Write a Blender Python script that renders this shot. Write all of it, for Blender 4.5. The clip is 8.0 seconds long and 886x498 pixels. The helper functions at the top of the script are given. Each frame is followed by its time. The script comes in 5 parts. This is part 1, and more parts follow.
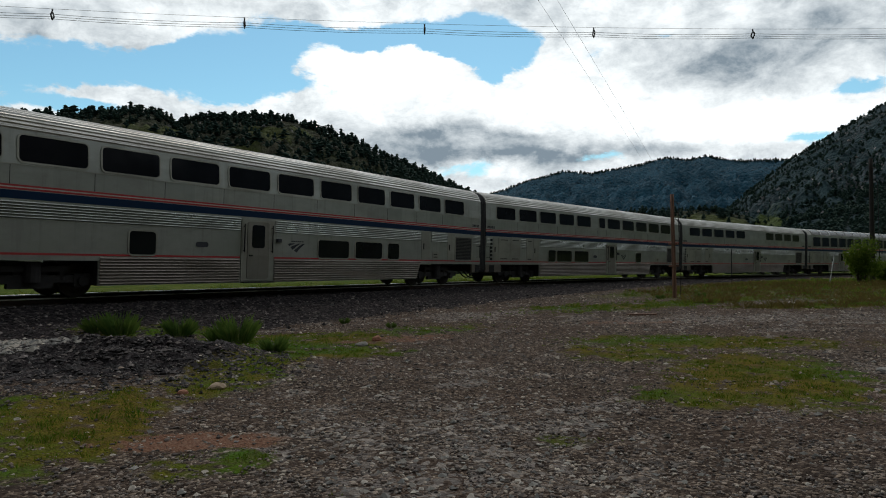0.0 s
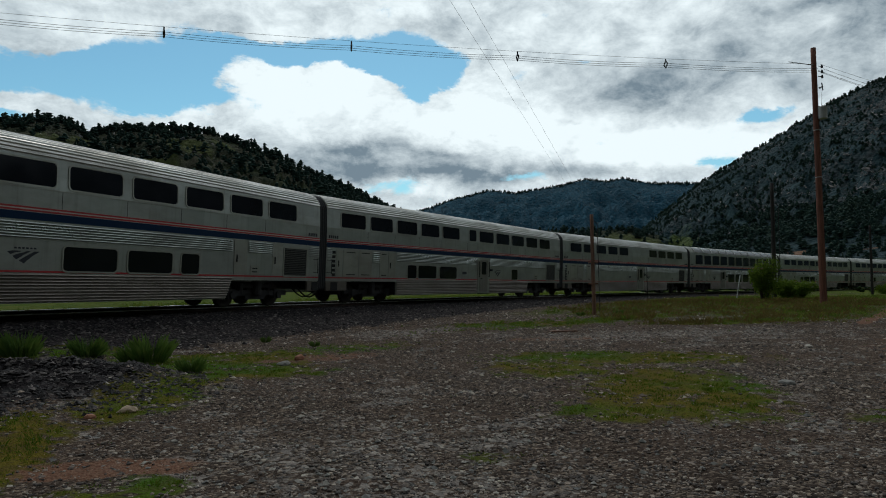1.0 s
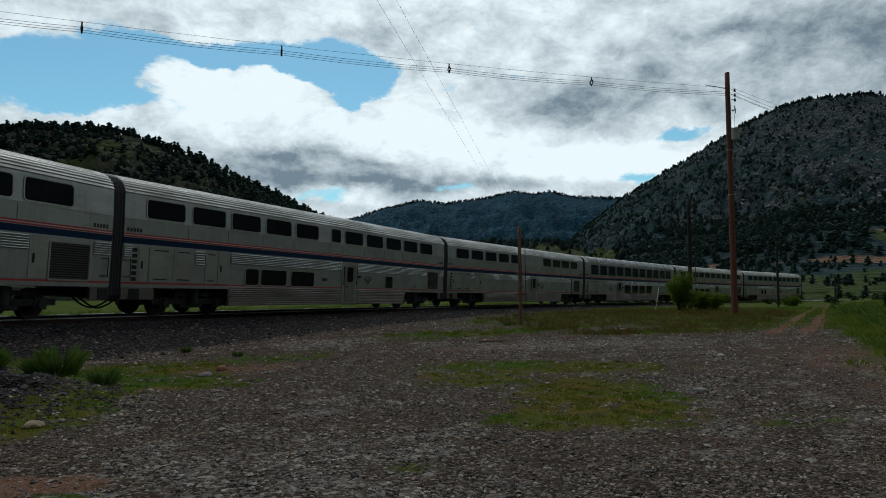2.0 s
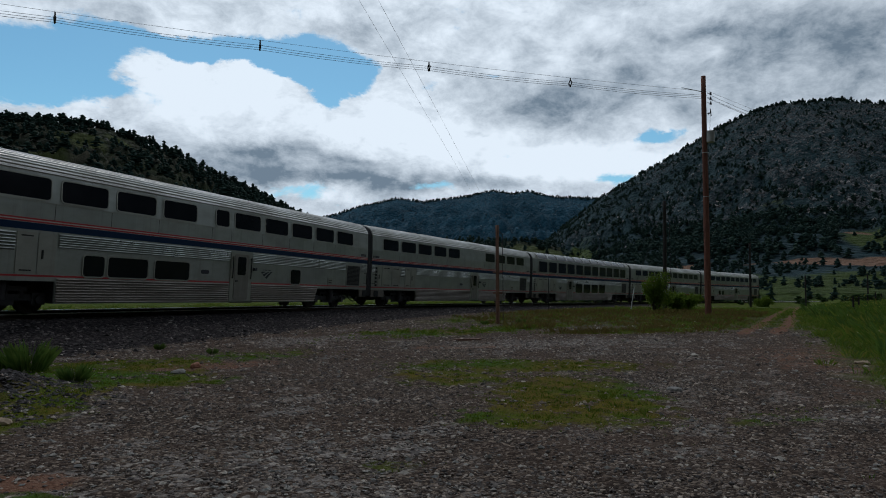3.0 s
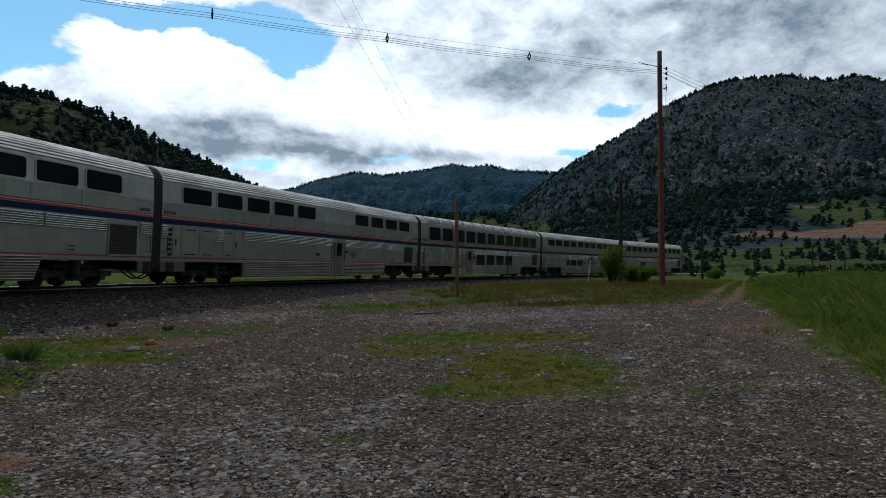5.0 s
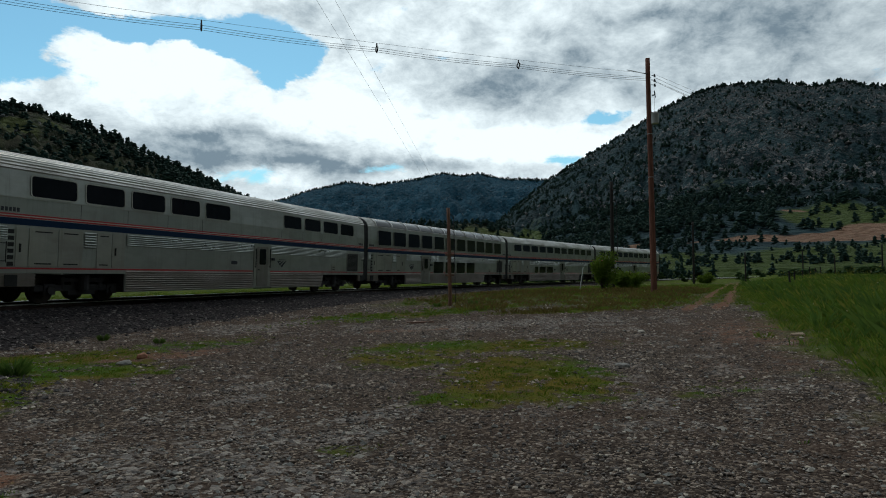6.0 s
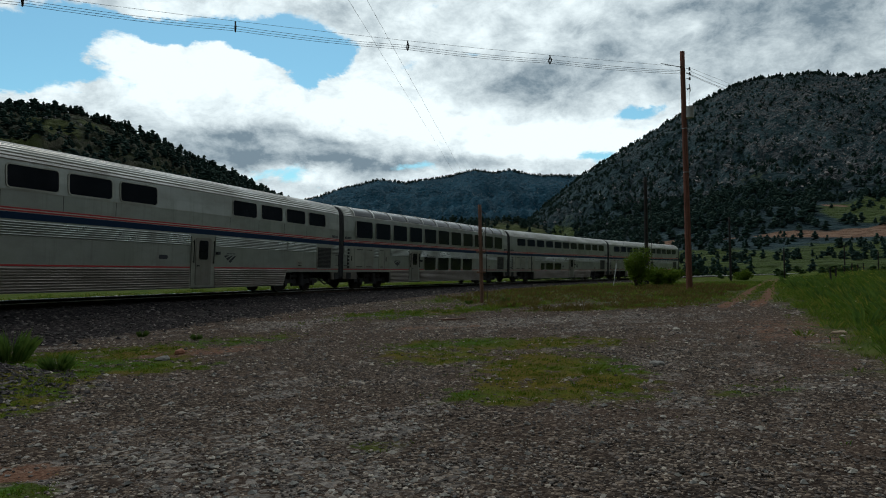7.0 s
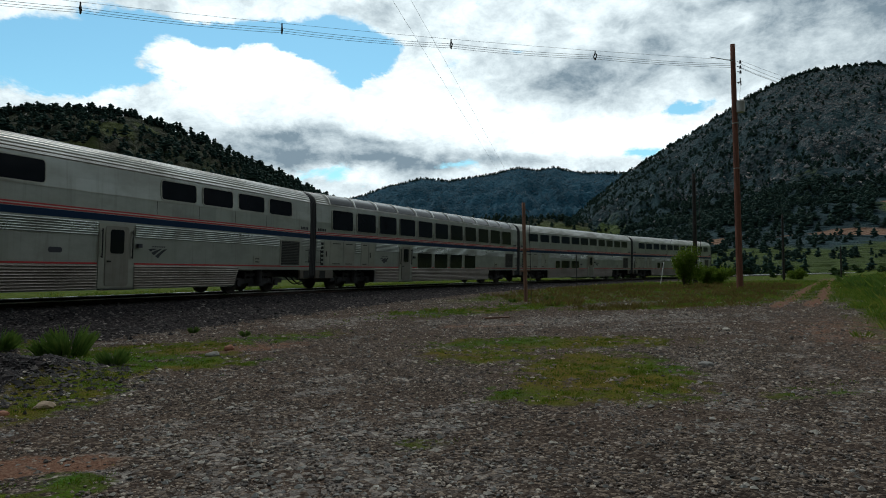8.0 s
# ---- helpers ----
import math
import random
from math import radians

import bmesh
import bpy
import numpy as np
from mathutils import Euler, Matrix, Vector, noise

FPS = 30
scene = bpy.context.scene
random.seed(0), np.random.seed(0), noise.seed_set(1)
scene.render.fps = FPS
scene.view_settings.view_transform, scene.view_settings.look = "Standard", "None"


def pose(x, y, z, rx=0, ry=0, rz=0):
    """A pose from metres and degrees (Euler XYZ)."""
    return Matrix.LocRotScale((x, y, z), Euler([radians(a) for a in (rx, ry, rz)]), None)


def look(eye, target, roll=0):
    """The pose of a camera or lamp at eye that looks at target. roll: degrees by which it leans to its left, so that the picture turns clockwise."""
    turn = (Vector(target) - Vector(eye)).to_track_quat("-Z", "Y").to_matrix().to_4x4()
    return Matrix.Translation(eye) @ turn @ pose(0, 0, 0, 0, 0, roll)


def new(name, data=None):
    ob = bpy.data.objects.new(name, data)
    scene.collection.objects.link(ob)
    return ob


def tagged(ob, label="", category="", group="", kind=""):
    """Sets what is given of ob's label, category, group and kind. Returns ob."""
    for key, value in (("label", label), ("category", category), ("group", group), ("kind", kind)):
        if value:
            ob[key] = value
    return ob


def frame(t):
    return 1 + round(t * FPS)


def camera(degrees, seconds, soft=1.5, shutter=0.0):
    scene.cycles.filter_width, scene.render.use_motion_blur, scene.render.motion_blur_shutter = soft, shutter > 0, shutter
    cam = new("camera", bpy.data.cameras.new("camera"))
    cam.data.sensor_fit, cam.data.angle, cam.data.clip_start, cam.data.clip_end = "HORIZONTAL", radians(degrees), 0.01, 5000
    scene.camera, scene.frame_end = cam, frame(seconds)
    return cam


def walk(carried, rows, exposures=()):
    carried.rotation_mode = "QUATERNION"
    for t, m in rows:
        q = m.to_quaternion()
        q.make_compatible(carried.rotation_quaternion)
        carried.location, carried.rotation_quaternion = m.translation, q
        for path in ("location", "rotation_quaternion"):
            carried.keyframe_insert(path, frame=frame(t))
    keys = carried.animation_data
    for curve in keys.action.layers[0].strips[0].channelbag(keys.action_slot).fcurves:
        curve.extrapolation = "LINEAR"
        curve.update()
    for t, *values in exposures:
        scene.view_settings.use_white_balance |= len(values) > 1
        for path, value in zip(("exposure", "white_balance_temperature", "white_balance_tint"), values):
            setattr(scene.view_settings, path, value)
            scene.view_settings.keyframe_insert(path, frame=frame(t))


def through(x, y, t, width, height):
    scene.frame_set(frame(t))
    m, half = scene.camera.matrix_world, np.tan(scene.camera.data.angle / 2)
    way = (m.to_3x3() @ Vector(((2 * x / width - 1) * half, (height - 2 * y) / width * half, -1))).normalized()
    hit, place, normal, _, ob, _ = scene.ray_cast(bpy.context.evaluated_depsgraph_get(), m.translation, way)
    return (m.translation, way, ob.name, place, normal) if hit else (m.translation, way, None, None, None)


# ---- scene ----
cam = camera(67.08, 8.0, soft=1.0)
EYE = 1.6
PATH = [  # seconds, yaw, pitch, lean
    (0.0, -0.03, 1.53, -0.33), (0.5, -2.60, 2.14, -0.39), (1.0, -6.42, 3.00, -0.24), (1.5, -10.58, 3.41, 0.23),
    (1.7, -11.60, 3.73, 0.23), (2.8, -13.76, 3.84, 0.45), (3.0, -14.37, 3.70, 0.66), (3.5, -15.39, 3.24, 0.35), (4.0, -15.88, 2.56, 0.36),
    (4.5, -17.25, 2.33, 0.26), (5.0, -17.86, 1.50, 0.29), (5.2, -18.02, 1.65, -0.02),
    (6.3, -18.56, 2.29, -0.55), (6.5, -18.19, 2.22, -0.35), (7.0, -15.82, 2.02, -0.62),
    (7.5, -12.80, 2.49, -0.65), (8.0, -12.09, 1.91, -0.52)]


def aimed(yaw, pitch, lean):
    a, p = radians(-yaw), radians(pitch)
    ahead = Vector((math.sin(a) * math.cos(p), math.cos(a) * math.cos(p), math.sin(p)))
    eye = Vector((0, 0, EYE))
    return look(eye, eye + ahead, lean)


walk(cam, [(t, aimed(y, p, r)) for t, y, p, r in PATH],
     exposures=[(0.0, 0.06, 6950, 16), (0.6, -0.12, 6750, 13), (1.5, -0.22, 6500, 10), (2.7, -0.32, 6450, 11), (3.0, -0.36, 6250, 16), (3.4, -0.12, 6250, 18), (4.0, -0.10, 6250, 18), (4.5, -0.16, 6250, 18), (4.9, 0.04, 6250, 18), (5.3, 0.10, 6500, 10), (6.3, -0.10, 6550, 10), (7.0, -0.08, 6600, 10), (7.5, -0.10, 6600, 10), (8.0, 0.12, 6600, 10)])

# ---------------------------------------------------------------- world and sun
SUN_AZ, SUN_EL = 4.0, 52.0


def sky_world():
    w = bpy.data.worlds.new("sky")
    scene.world = w
    w.use_nodes = True
    nt = w.node_tree
    nt.nodes.clear()
    N, L = nt.nodes.new, nt.links.new

    def m(op, a, b=0.0, c=None, clamp=False):
        n = N("ShaderNodeMath")
        n.operation, n.use_clamp = op, clamp
        for i, v in enumerate((a, b) if c is None else (a, b, c)):
            if isinstance(v, (int, float)):
                n.inputs[i].default_value = v
            else:
                L(v, n.inputs[i])
        return n.outputs[0]

    def mix(f, a, b):
        n = N("ShaderNodeMix")
        n.data_type = "RGBA"
        for s, v in ((n.inputs[0], f), (n.inputs[6], a), (n.inputs[7], b)):
            if isinstance(v, (int, float)):
                s.default_value = v
            elif isinstance(v, tuple):
                s.default_value = (*v, 1)
            else:
                L(v, s)
        return n.outputs[2]

    tc = N("ShaderNodeTexCoord")
    sep = N("ShaderNodeSeparateXYZ")
    L(tc.outputs["Generated"], sep.inputs[0])
    x, y, z = sep.outputs
    az = m("MULTIPLY", m("ARCTAN2", x, y), 57.2958)
    el = m("MULTIPLY", m("ARCSINE", z), 57.2958)
    comb = N("ShaderNodeCombineXYZ")
    L(x, comb.inputs[0])
    L(y, comb.inputs[1])
    L(m("MULTIPLY", z, 1.7), comb.inputs[2])

    def fbm(scale, detail, rough, dist, off):
        n = N("ShaderNodeTexNoise")
        n.inputs["Scale"].default_value, n.inputs["Detail"].default_value = scale, detail
        n.inputs["Roughness"].default_value, n.inputs["Distortion"].default_value = rough, dist
        a = N("ShaderNodeVectorMath")
        a.operation = "ADD"
        a.inputs[1].default_value = (off, off * 1.7, off * 0.3)
        L(comb.outputs[0], a.inputs[0])
        L(a.outputs[0], n.inputs["Vector"])
        return n.outputs["Fac"]

    wob = m("MULTIPLY", m("SUBTRACT", fbm(9.0, 8, 0.62, 0.2, 3.0), 0.5), 7.0)
    wob2 = m("MULTIPLY", m("SUBTRACT", fbm(9.0, 8, 0.62, 0.2, 9.0), 0.5), 3.2)
    azw, elw = m("ADD", az, wob), m("ADD", el, wob2)

    def lumps(rows):
        out = 0.0
        for a0, e0, ra, re, amp in rows:
            da = m("MULTIPLY", m("SUBTRACT", azw, a0), 1 / ra)
            de = m("MULTIPLY", m("SUBTRACT", elw, e0), 1 / re)
            g = m("POWER", 2.718, m("MULTIPLY", m("ADD", m("MULTIPLY", da, da), m("MULTIPLY", de, de)), -1.0))
            out = m("ADD", m("MULTIPLY", g, amp), out)
        return out

    # openings of blue between the clouds, and the towering white ones
    cover = lumps([(-16.7, 16.3, 6.3, 2.3, -1.5), (-6.4, 19.3, 7.8, 1.2, -1.5), (2.1, 18.9, 3.4, 1.6, -1.4), (4.4, 16.4, 2.4, 2.0, -1.7),
                   (8.0, 18.4, 2.6, 1.0, -0.8), (13.6, 17.4, 2.2, 0.9, -0.8), (32.3, 13.0, 2.3, 0.6, -0.9), (28.8, 9.4, 2.7, 0.5, -0.7),
                   (18.3, 18.5, 1.4, 0.4, -0.5), (-31.6, 14.5, 6.3, 2.4, -1.0), (-21.0, 16.2, 7.3, 1.9, -1.0), (-16.2, 13.5, 3.9, 0.7, -0.8),
                   (-29.4, 12.2, 5.8, 0.6, -0.6), (7.9, 7.0, 2.9, 0.8, -0.8), (1.4, 8.2, 3.4, 0.9, -0.55), (13, 9.2, 2.5, 0.4, -0.5), (20, 11.6, 1.5, 0.3, -0.4), (51, 13.0, 2.5, 1.5, -0.5)])
    piled = lumps([(-6.7, 16.6, 6.6, 0.9, 1.2), (-2.6, 14.8, 4.2, 1.8, 1.4), (-11.9, 13.2, 5.8, 1.0, 0.9), (9.3, 14.2, 7.8, 2.2, 1.1),
                   (10.7, 17.9, 2.2, 0.6, 0.9), (-28.3, 18.1, 9.2, 1.6, 1.0), (-9.3, 21.1, 4.1, 1.1, 1.1), (-26.3, 13.4, 4.8, 0.4, 0.8), (-12.3, 14.3, 1.0, 0.2, 0.9), (23.5, 16.2, 9, 2.6, 0.8), (42, 20, 12, 5, 0.6)])
    grain = m("MULTIPLY", m("SUBTRACT", fbm(11.0, 12, 0.66, 0.25, 1.0), 0.5), 2.2)
    dens = m("ADD", m("ADD", m("ADD", cover, piled), grain), 0.72)
    soft = N("ShaderNodeMapRange")
    soft.interpolation_type = "SMOOTHSTEP"
    soft.inputs["From Min"].default_value, soft.inputs["From Max"].default_value = 0.04, 0.46
    L(dens, soft.inputs["Value"])
    # thick grey undersides
    grey = lumps([(22.9, 15.6, 7.0, 2.0, 0.48), (26.7, 17.3, 4.8, 1.2, 0.25), (28.4, 20.0, 2.2, 0.7, 0.30), (43.3, 19.4, 6.3, 1.6, 0.34),
                  (36.8, 20.7, 2.9, 0.7, 0.3), (6.8, 21.6, 4.4, 1.3, 0.35), (1.3, 9.9, 7.2, 1.3, 0.60), (11.7, 9.5, 5.6, 0.8, 0.50),
                  (-1.4, 11.6, 4.1, 0.6, 0.45), (6.9, 11.0, 4.4, 0.4, 0.35), (19.5, 9.4, 4.4, 0.4, 0.3), (49.5, 16.3, 7.8, 2.9, 0.2), (38, 17.5, 9, 3.0, 0.16)])
    light = lumps([(-5.4, 16.1, 7.3, 2.7, 0.55), (10.7, 14.0, 9.7, 2.4, 0.5), (23.9, 10.7, 9.2, 1.4, 0.5), (4.4, 8.4, 2.2, 0.7, 0.5),
                   (-0.9, 8.3, 1.7, 0.5, 0.5), (17.6, 12.9, 6.8, 1.0, 0.3), (28.5, 11.4, 6.3, 1.4, 0.4), (5, 33, 26, 12, 0.5)])
    g2 = m("MULTIPLY", m("SUBTRACT", fbm(15.0, 12, 0.66, 0.2, 5.0), 0.5), 1.9)
    shade = m("SUBTRACT", m("ADD", m("ADD", light, g2), 0.60), grey, clamp=True)
    # unseen clouds behind the view are dimmed to cut light on the train
    away = N("ShaderNodeMapRange")
    away.inputs["From Min"].default_value, away.inputs["From Max"].default_value = -0.6, 0.8
    away.inputs["To Min"].default_value, away.inputs["To Max"].default_value = 0.22, 1.0
    L(y, away.inputs["Value"])
    cloud = mix(shade, (0.20, 0.28, 0.345), (0.98, 1.12, 1.17))
    sky = N("ShaderNodeTexSky")
    sky.sky_type, sky.sun_disc = "NISHITA", False
    sky.dust_density, sky.ozone_density, sky.air_density = 0.4, 1.0, 1.0
    sky.sun_elevation, sky.sun_rotation = radians(SUN_EL), radians(SUN_AZ)
    blue = N("ShaderNodeVectorMath")
    blue.operation = "MULTIPLY"
    blue.inputs[1].default_value = (0.071, 0.116, 0.114)
    L(sky.outputs[0], blue.inputs[0])
    cl = N("ShaderNodeVectorMath")
    cl.operation = "SCALE"
    L(cloud, cl.inputs[0])
    L(away.outputs[0], cl.inputs["Scale"])
    both = mix(soft.outputs[0], blue.outputs[0], cl.outputs[0])
    bg = N("ShaderNodeBackground")
    bg.inputs["Strength"].default_value = 1.0
    L(both, bg.inputs["Color"])
    out = N("ShaderNodeOutputWorld")
    L(bg.outputs[0], out.inputs[0])


sky_world()
sun = new("sun", bpy.data.lights.new("sun", "SUN"))
sun.data.energy, sun.data.angle, sun.data.color = 0.5, radians(18), (1.0, 0.95, 0.88)
sun.matrix_world = look((0, 0, 60), (-60 * math.sin(radians(SUN_AZ)) / math.tan(radians(SUN_EL)),
                                     -60 * math.cos(radians(SUN_AZ)) / math.tan(radians(SUN_EL)), 0))


# ---------------------------------------------------------------- materials
class Nodes:
    """A small writer of node materials."""

    def __init__(self, name):
        self.mat = bpy.data.materials.new(name)
        self.mat.use_nodes = True
        self.nt = self.mat.node_tree
        self.bsdf = self.nt.nodes["Principled BSDF"]
        self.geo = self.nt.nodes.new("ShaderNodeNewGeometry")
        self.tc = self.nt.nodes.new("ShaderNodeTexCoord")

    def put(self, v, s):
        if isinstance(v, (int, float)):
            s.default_value = v
        elif isinstance(v, tuple):
            s.default_value = (*v, 1) if len(v) == 3 and s.type == "RGBA" else v
        else:
            self.nt.links.new(v, s)

    def noise(self, scale, detail=4, rough=0.55, vec=None, dist=0.0, stretch=None):
        n = self.nt.nodes.new("ShaderNodeTexNoise")
        n.inputs["Scale"].default_value, n.inputs["Detail"].default_value = scale, detail
        n.inputs["Roughness"].default_value, n.inputs["Distortion"].default_value = rough, dist
        vec = vec or self.tc.outputs["Object"]
        if stretch:
            mp = self.nt.nodes.new("ShaderNodeMapping")
            mp.inputs["Scale"].default_value = stretch
            self.put(vec, mp.inputs["Vector"])
            vec = mp.outputs[0]
        self.put(vec, n.inputs["Vector"])
        return n.outputs["Fac"]

    def cells(self, scale, feature="F1", vec=None, out="Distance"):
        n = self.nt.nodes.new("ShaderNodeTexVoronoi")
        n.feature = feature
        n.inputs["Scale"].default_value = scale
        self.put(vec or self.tc.outputs["Object"], n.inputs["Vector"])
        return n.outputs[out]

    def math(self, op, a, b=0.0, clamp=False):
        n = self.nt.nodes.new("ShaderNodeMath")
        n.operation, n.use_clamp = op, clamp
        self.put(a, n.inputs[0])
        self.put(b, n.inputs[1])
        return n.outputs[0]

    def ramp(self, v, lo, hi, a=0.0, b=1.0):
        n = self.nt.nodes.new("ShaderNodeMapRange")
        n.interpolation_type = "SMOOTHSTEP"
        for key, val in (("From Min", lo), ("From Max", hi), ("To Min", a), ("To Max", b)):
            n.inputs[key].default_value = val
        self.put(v, n.inputs["Value"])
        return n.outputs[0]

    def mix(self, f, a, b, how="MIX"):
        n = self.nt.nodes.new("ShaderNodeMix")
        n.data_type, n.blend_type = "RGBA", how
        self.put(f, n.inputs[0])
        self.put(a, n.inputs[6])
        self.put(b, n.inputs[7])
        return n.outputs[2]

    def colors(self, v, stops):
        n = self.nt.nodes.new("ShaderNodeValToRGB")
        el = n.color_ramp.elements
        while len(el) < len(stops):
            el.new(0.5)
        for e, (p, c) in zip(el, stops):
            e.position, e.color = p, (*c, 1)
        self.put(v, n.inputs[0])
        return n.outputs[0]

    def attr(self, name):
        n = self.nt.nodes.new("ShaderNodeAttribute")
        n.attribute_name = name
        return n.outputs["Fac"]

    def bump(self, h, strength=0.5, dist=0.02):
        n = self.nt.nodes.new("ShaderNodeBump")
        n.inputs["Strength"].default_value, n.inputs["Distance"].default_value = strength, dist
        self.put(h, n.inputs["Height"])
        self.put(n.outputs[0], self.bsdf.inputs["Normal"])

    def done(self, color, rough=0.8, metal=0.0, spec=None):
        self.put(color, self.bsdf.inputs["Base Color"])
        self.put(rough, self.bsdf.inputs["Roughness"])
        self.put(metal, self.bsdf.inputs["Metallic"])
        if spec is not None:
            self.put(spec, self.bsdf.inputs["Specular IOR Level"])
        return self.mat


def steel_mat(name, tone, metal=0.75, rough=0.42, streak=0.5):
    n = Nodes(name)
    grime = n.noise(1.1, 6, 0.65, stretch=(0.5, 1, 1))
    drip = n.noise(3.0, 5, 0.6, stretch=(2.2, 1, 0.12))
    fine = n.noise(40, 3, 0.6, stretch=(0.05, 1, 1))
    dirt = n.math("ADD", n.ramp(grime, 0.35, 0.75), n.math("MULTIPLY", n.ramp(drip, 0.5, 0.8), streak), clamp=True)
    sx = n.nt.nodes.new("ShaderNodeSeparateXYZ")
    n.put(n.tc.outputs["Object"], sx.inputs[0])
    sheet_no = n.nt.nodes.new("ShaderNodeTexWhiteNoise")
    sheet_no.noise_dimensions = "2D"
    cell = n.nt.nodes.new("ShaderNodeCombineXYZ")
    n.put(n.math("FLOOR", n.math("DIVIDE", sx.outputs[0], 2.09)), cell.inputs[0])
    n.put(n.math("FLOOR", n.math("DIVIDE", sx.outputs[2], 1.25)), cell.inputs[1])
    n.put(cell.outputs[0], sheet_no.inputs["Vector"])
    dark = tuple(c * 0.55 * k for c, k in zip(tone, (1.03, 1.0, 0.92)))
    col = n.mix(n.math("MULTIPLY", dirt, 0.8), tone, dark)
    col = n.mix(n.math("MULTIPLY", sheet_no.outputs[0], 0.42), col, tuple(c * 0.6 for c in tone))
    n.bump(n.math("ADD", fine, n.math("MULTIPLY", grime, 2.0)), 0.10, 0.004)
    return n.done(col, n.ramp(grime, 0.2, 0.8, rough - 0.08, rough + 0.14), n.ramp(dirt, 0.0, 1.0, metal, metal * 0.55))


def paint_mat(name, tone, rough=0.5, wear=0.35, scale=4.0, metal=0.0, spec=0.5):
    n = Nodes(name)
    a, b = n.noise(scale, 6, 0.65), n.noise(scale * 9, 4, 0.6)
    col = n.mix(n.math("MULTIPLY", n.ramp(a, 0.4, 0.8), wear), tone, tuple(c * 0.5 + 0.015 for c in tone))
    col = n.mix(n.math("MULTIPLY", n.ramp(b, 0.55, 0.8), wear * 0.6), col, tuple(c * 0.7 + 0.03 for c in tone))
    n.bump(b, 0.12, 0.004)
    return n.done(col, n.ramp(a, 0.2, 0.8, rough - 0.1, rough + 0.15), metal, spec)


def glass_mat():
    n = Nodes("tinted_glass")
    a = n.noise(0.9, 3, 0.5)
    n.bump(a, 0.05, 0.01)
    return n.done(n.mix(n.ramp(a, 0.3, 0.7), (0.008, 0.010, 0.014), (0.014, 0.015, 0.020)), n.ramp(n.noise(2.2, 4), 0.3, 0.8, 0.06, 0.16), 0.0, 0.25)


def wood_mat(name, tone, dark):
    n = Nodes(name)
    g = n.noise(9, 6, 0.6, stretch=(3, 3, 0.12))
    b = n.noise(1.3, 4, 0.6)
    col = n.mix(n.ramp(g, 0.35, 0.7), dark, tone)
    col = n.mix(n.math("MULTIPLY", n.ramp(b, 0.5, 0.8), 0.5), col, tuple(c * 0.6 for c in tone))
    n.bump(g, 0.6, 0.02)
    return n.done(col, 0.85)


def leaf_mat(name, a, b, c, through=0.45):
    """Thin leaves: part of the light passes through them."""
    n = Nodes(name)
    r = n.geo.outputs["Random Per Island"]
    big = n.noise(0.35, 3, 0.5, vec=n.geo.outputs["Position"])
    col = n.colors(r, [(0.0, a), (0.5, b), (1.0, c)])
    col = n.mix(n.math("MULTIPLY", n.ramp(big, 0.35, 0.7), 0.55), col, tuple(v * 0.6 for v in a))
    n.done(col, 0.8, 0.0, 0.08)
    tr = n.nt.nodes.new("ShaderNodeBsdfTranslucent")
    n.put(n.mix(0.35, col, (0.16, 0.19, 0.03)), tr.inputs["Color"])
    mx = n.nt.nodes.new("ShaderNodeMixShader")
    mx.inputs[0].default_value = through
    n.put(n.bsdf.outputs[0], mx.inputs[1])
    n.put(tr.outputs[0], mx.inputs[2])
    n.put(mx.outputs[0], n.nt.nodes["Material Output"].inputs["Surface"])
    return n.mat


def stone_mat(name, stops, rough=0.85):
    n = Nodes(name)
    r = n.geo.outputs["Random Per Island"]
    f = n.noise(26, 5, 0.65)
    col = n.colors(r, stops)
    col = n.mix(n.math("MULTIPLY", n.ramp(f, 0.45, 0.75), 0.4), col, tuple(v * 0.5 for v in stops[0][1]))
    n.bump(f, 0.3, 0.01)
    return n.done(col, rough)


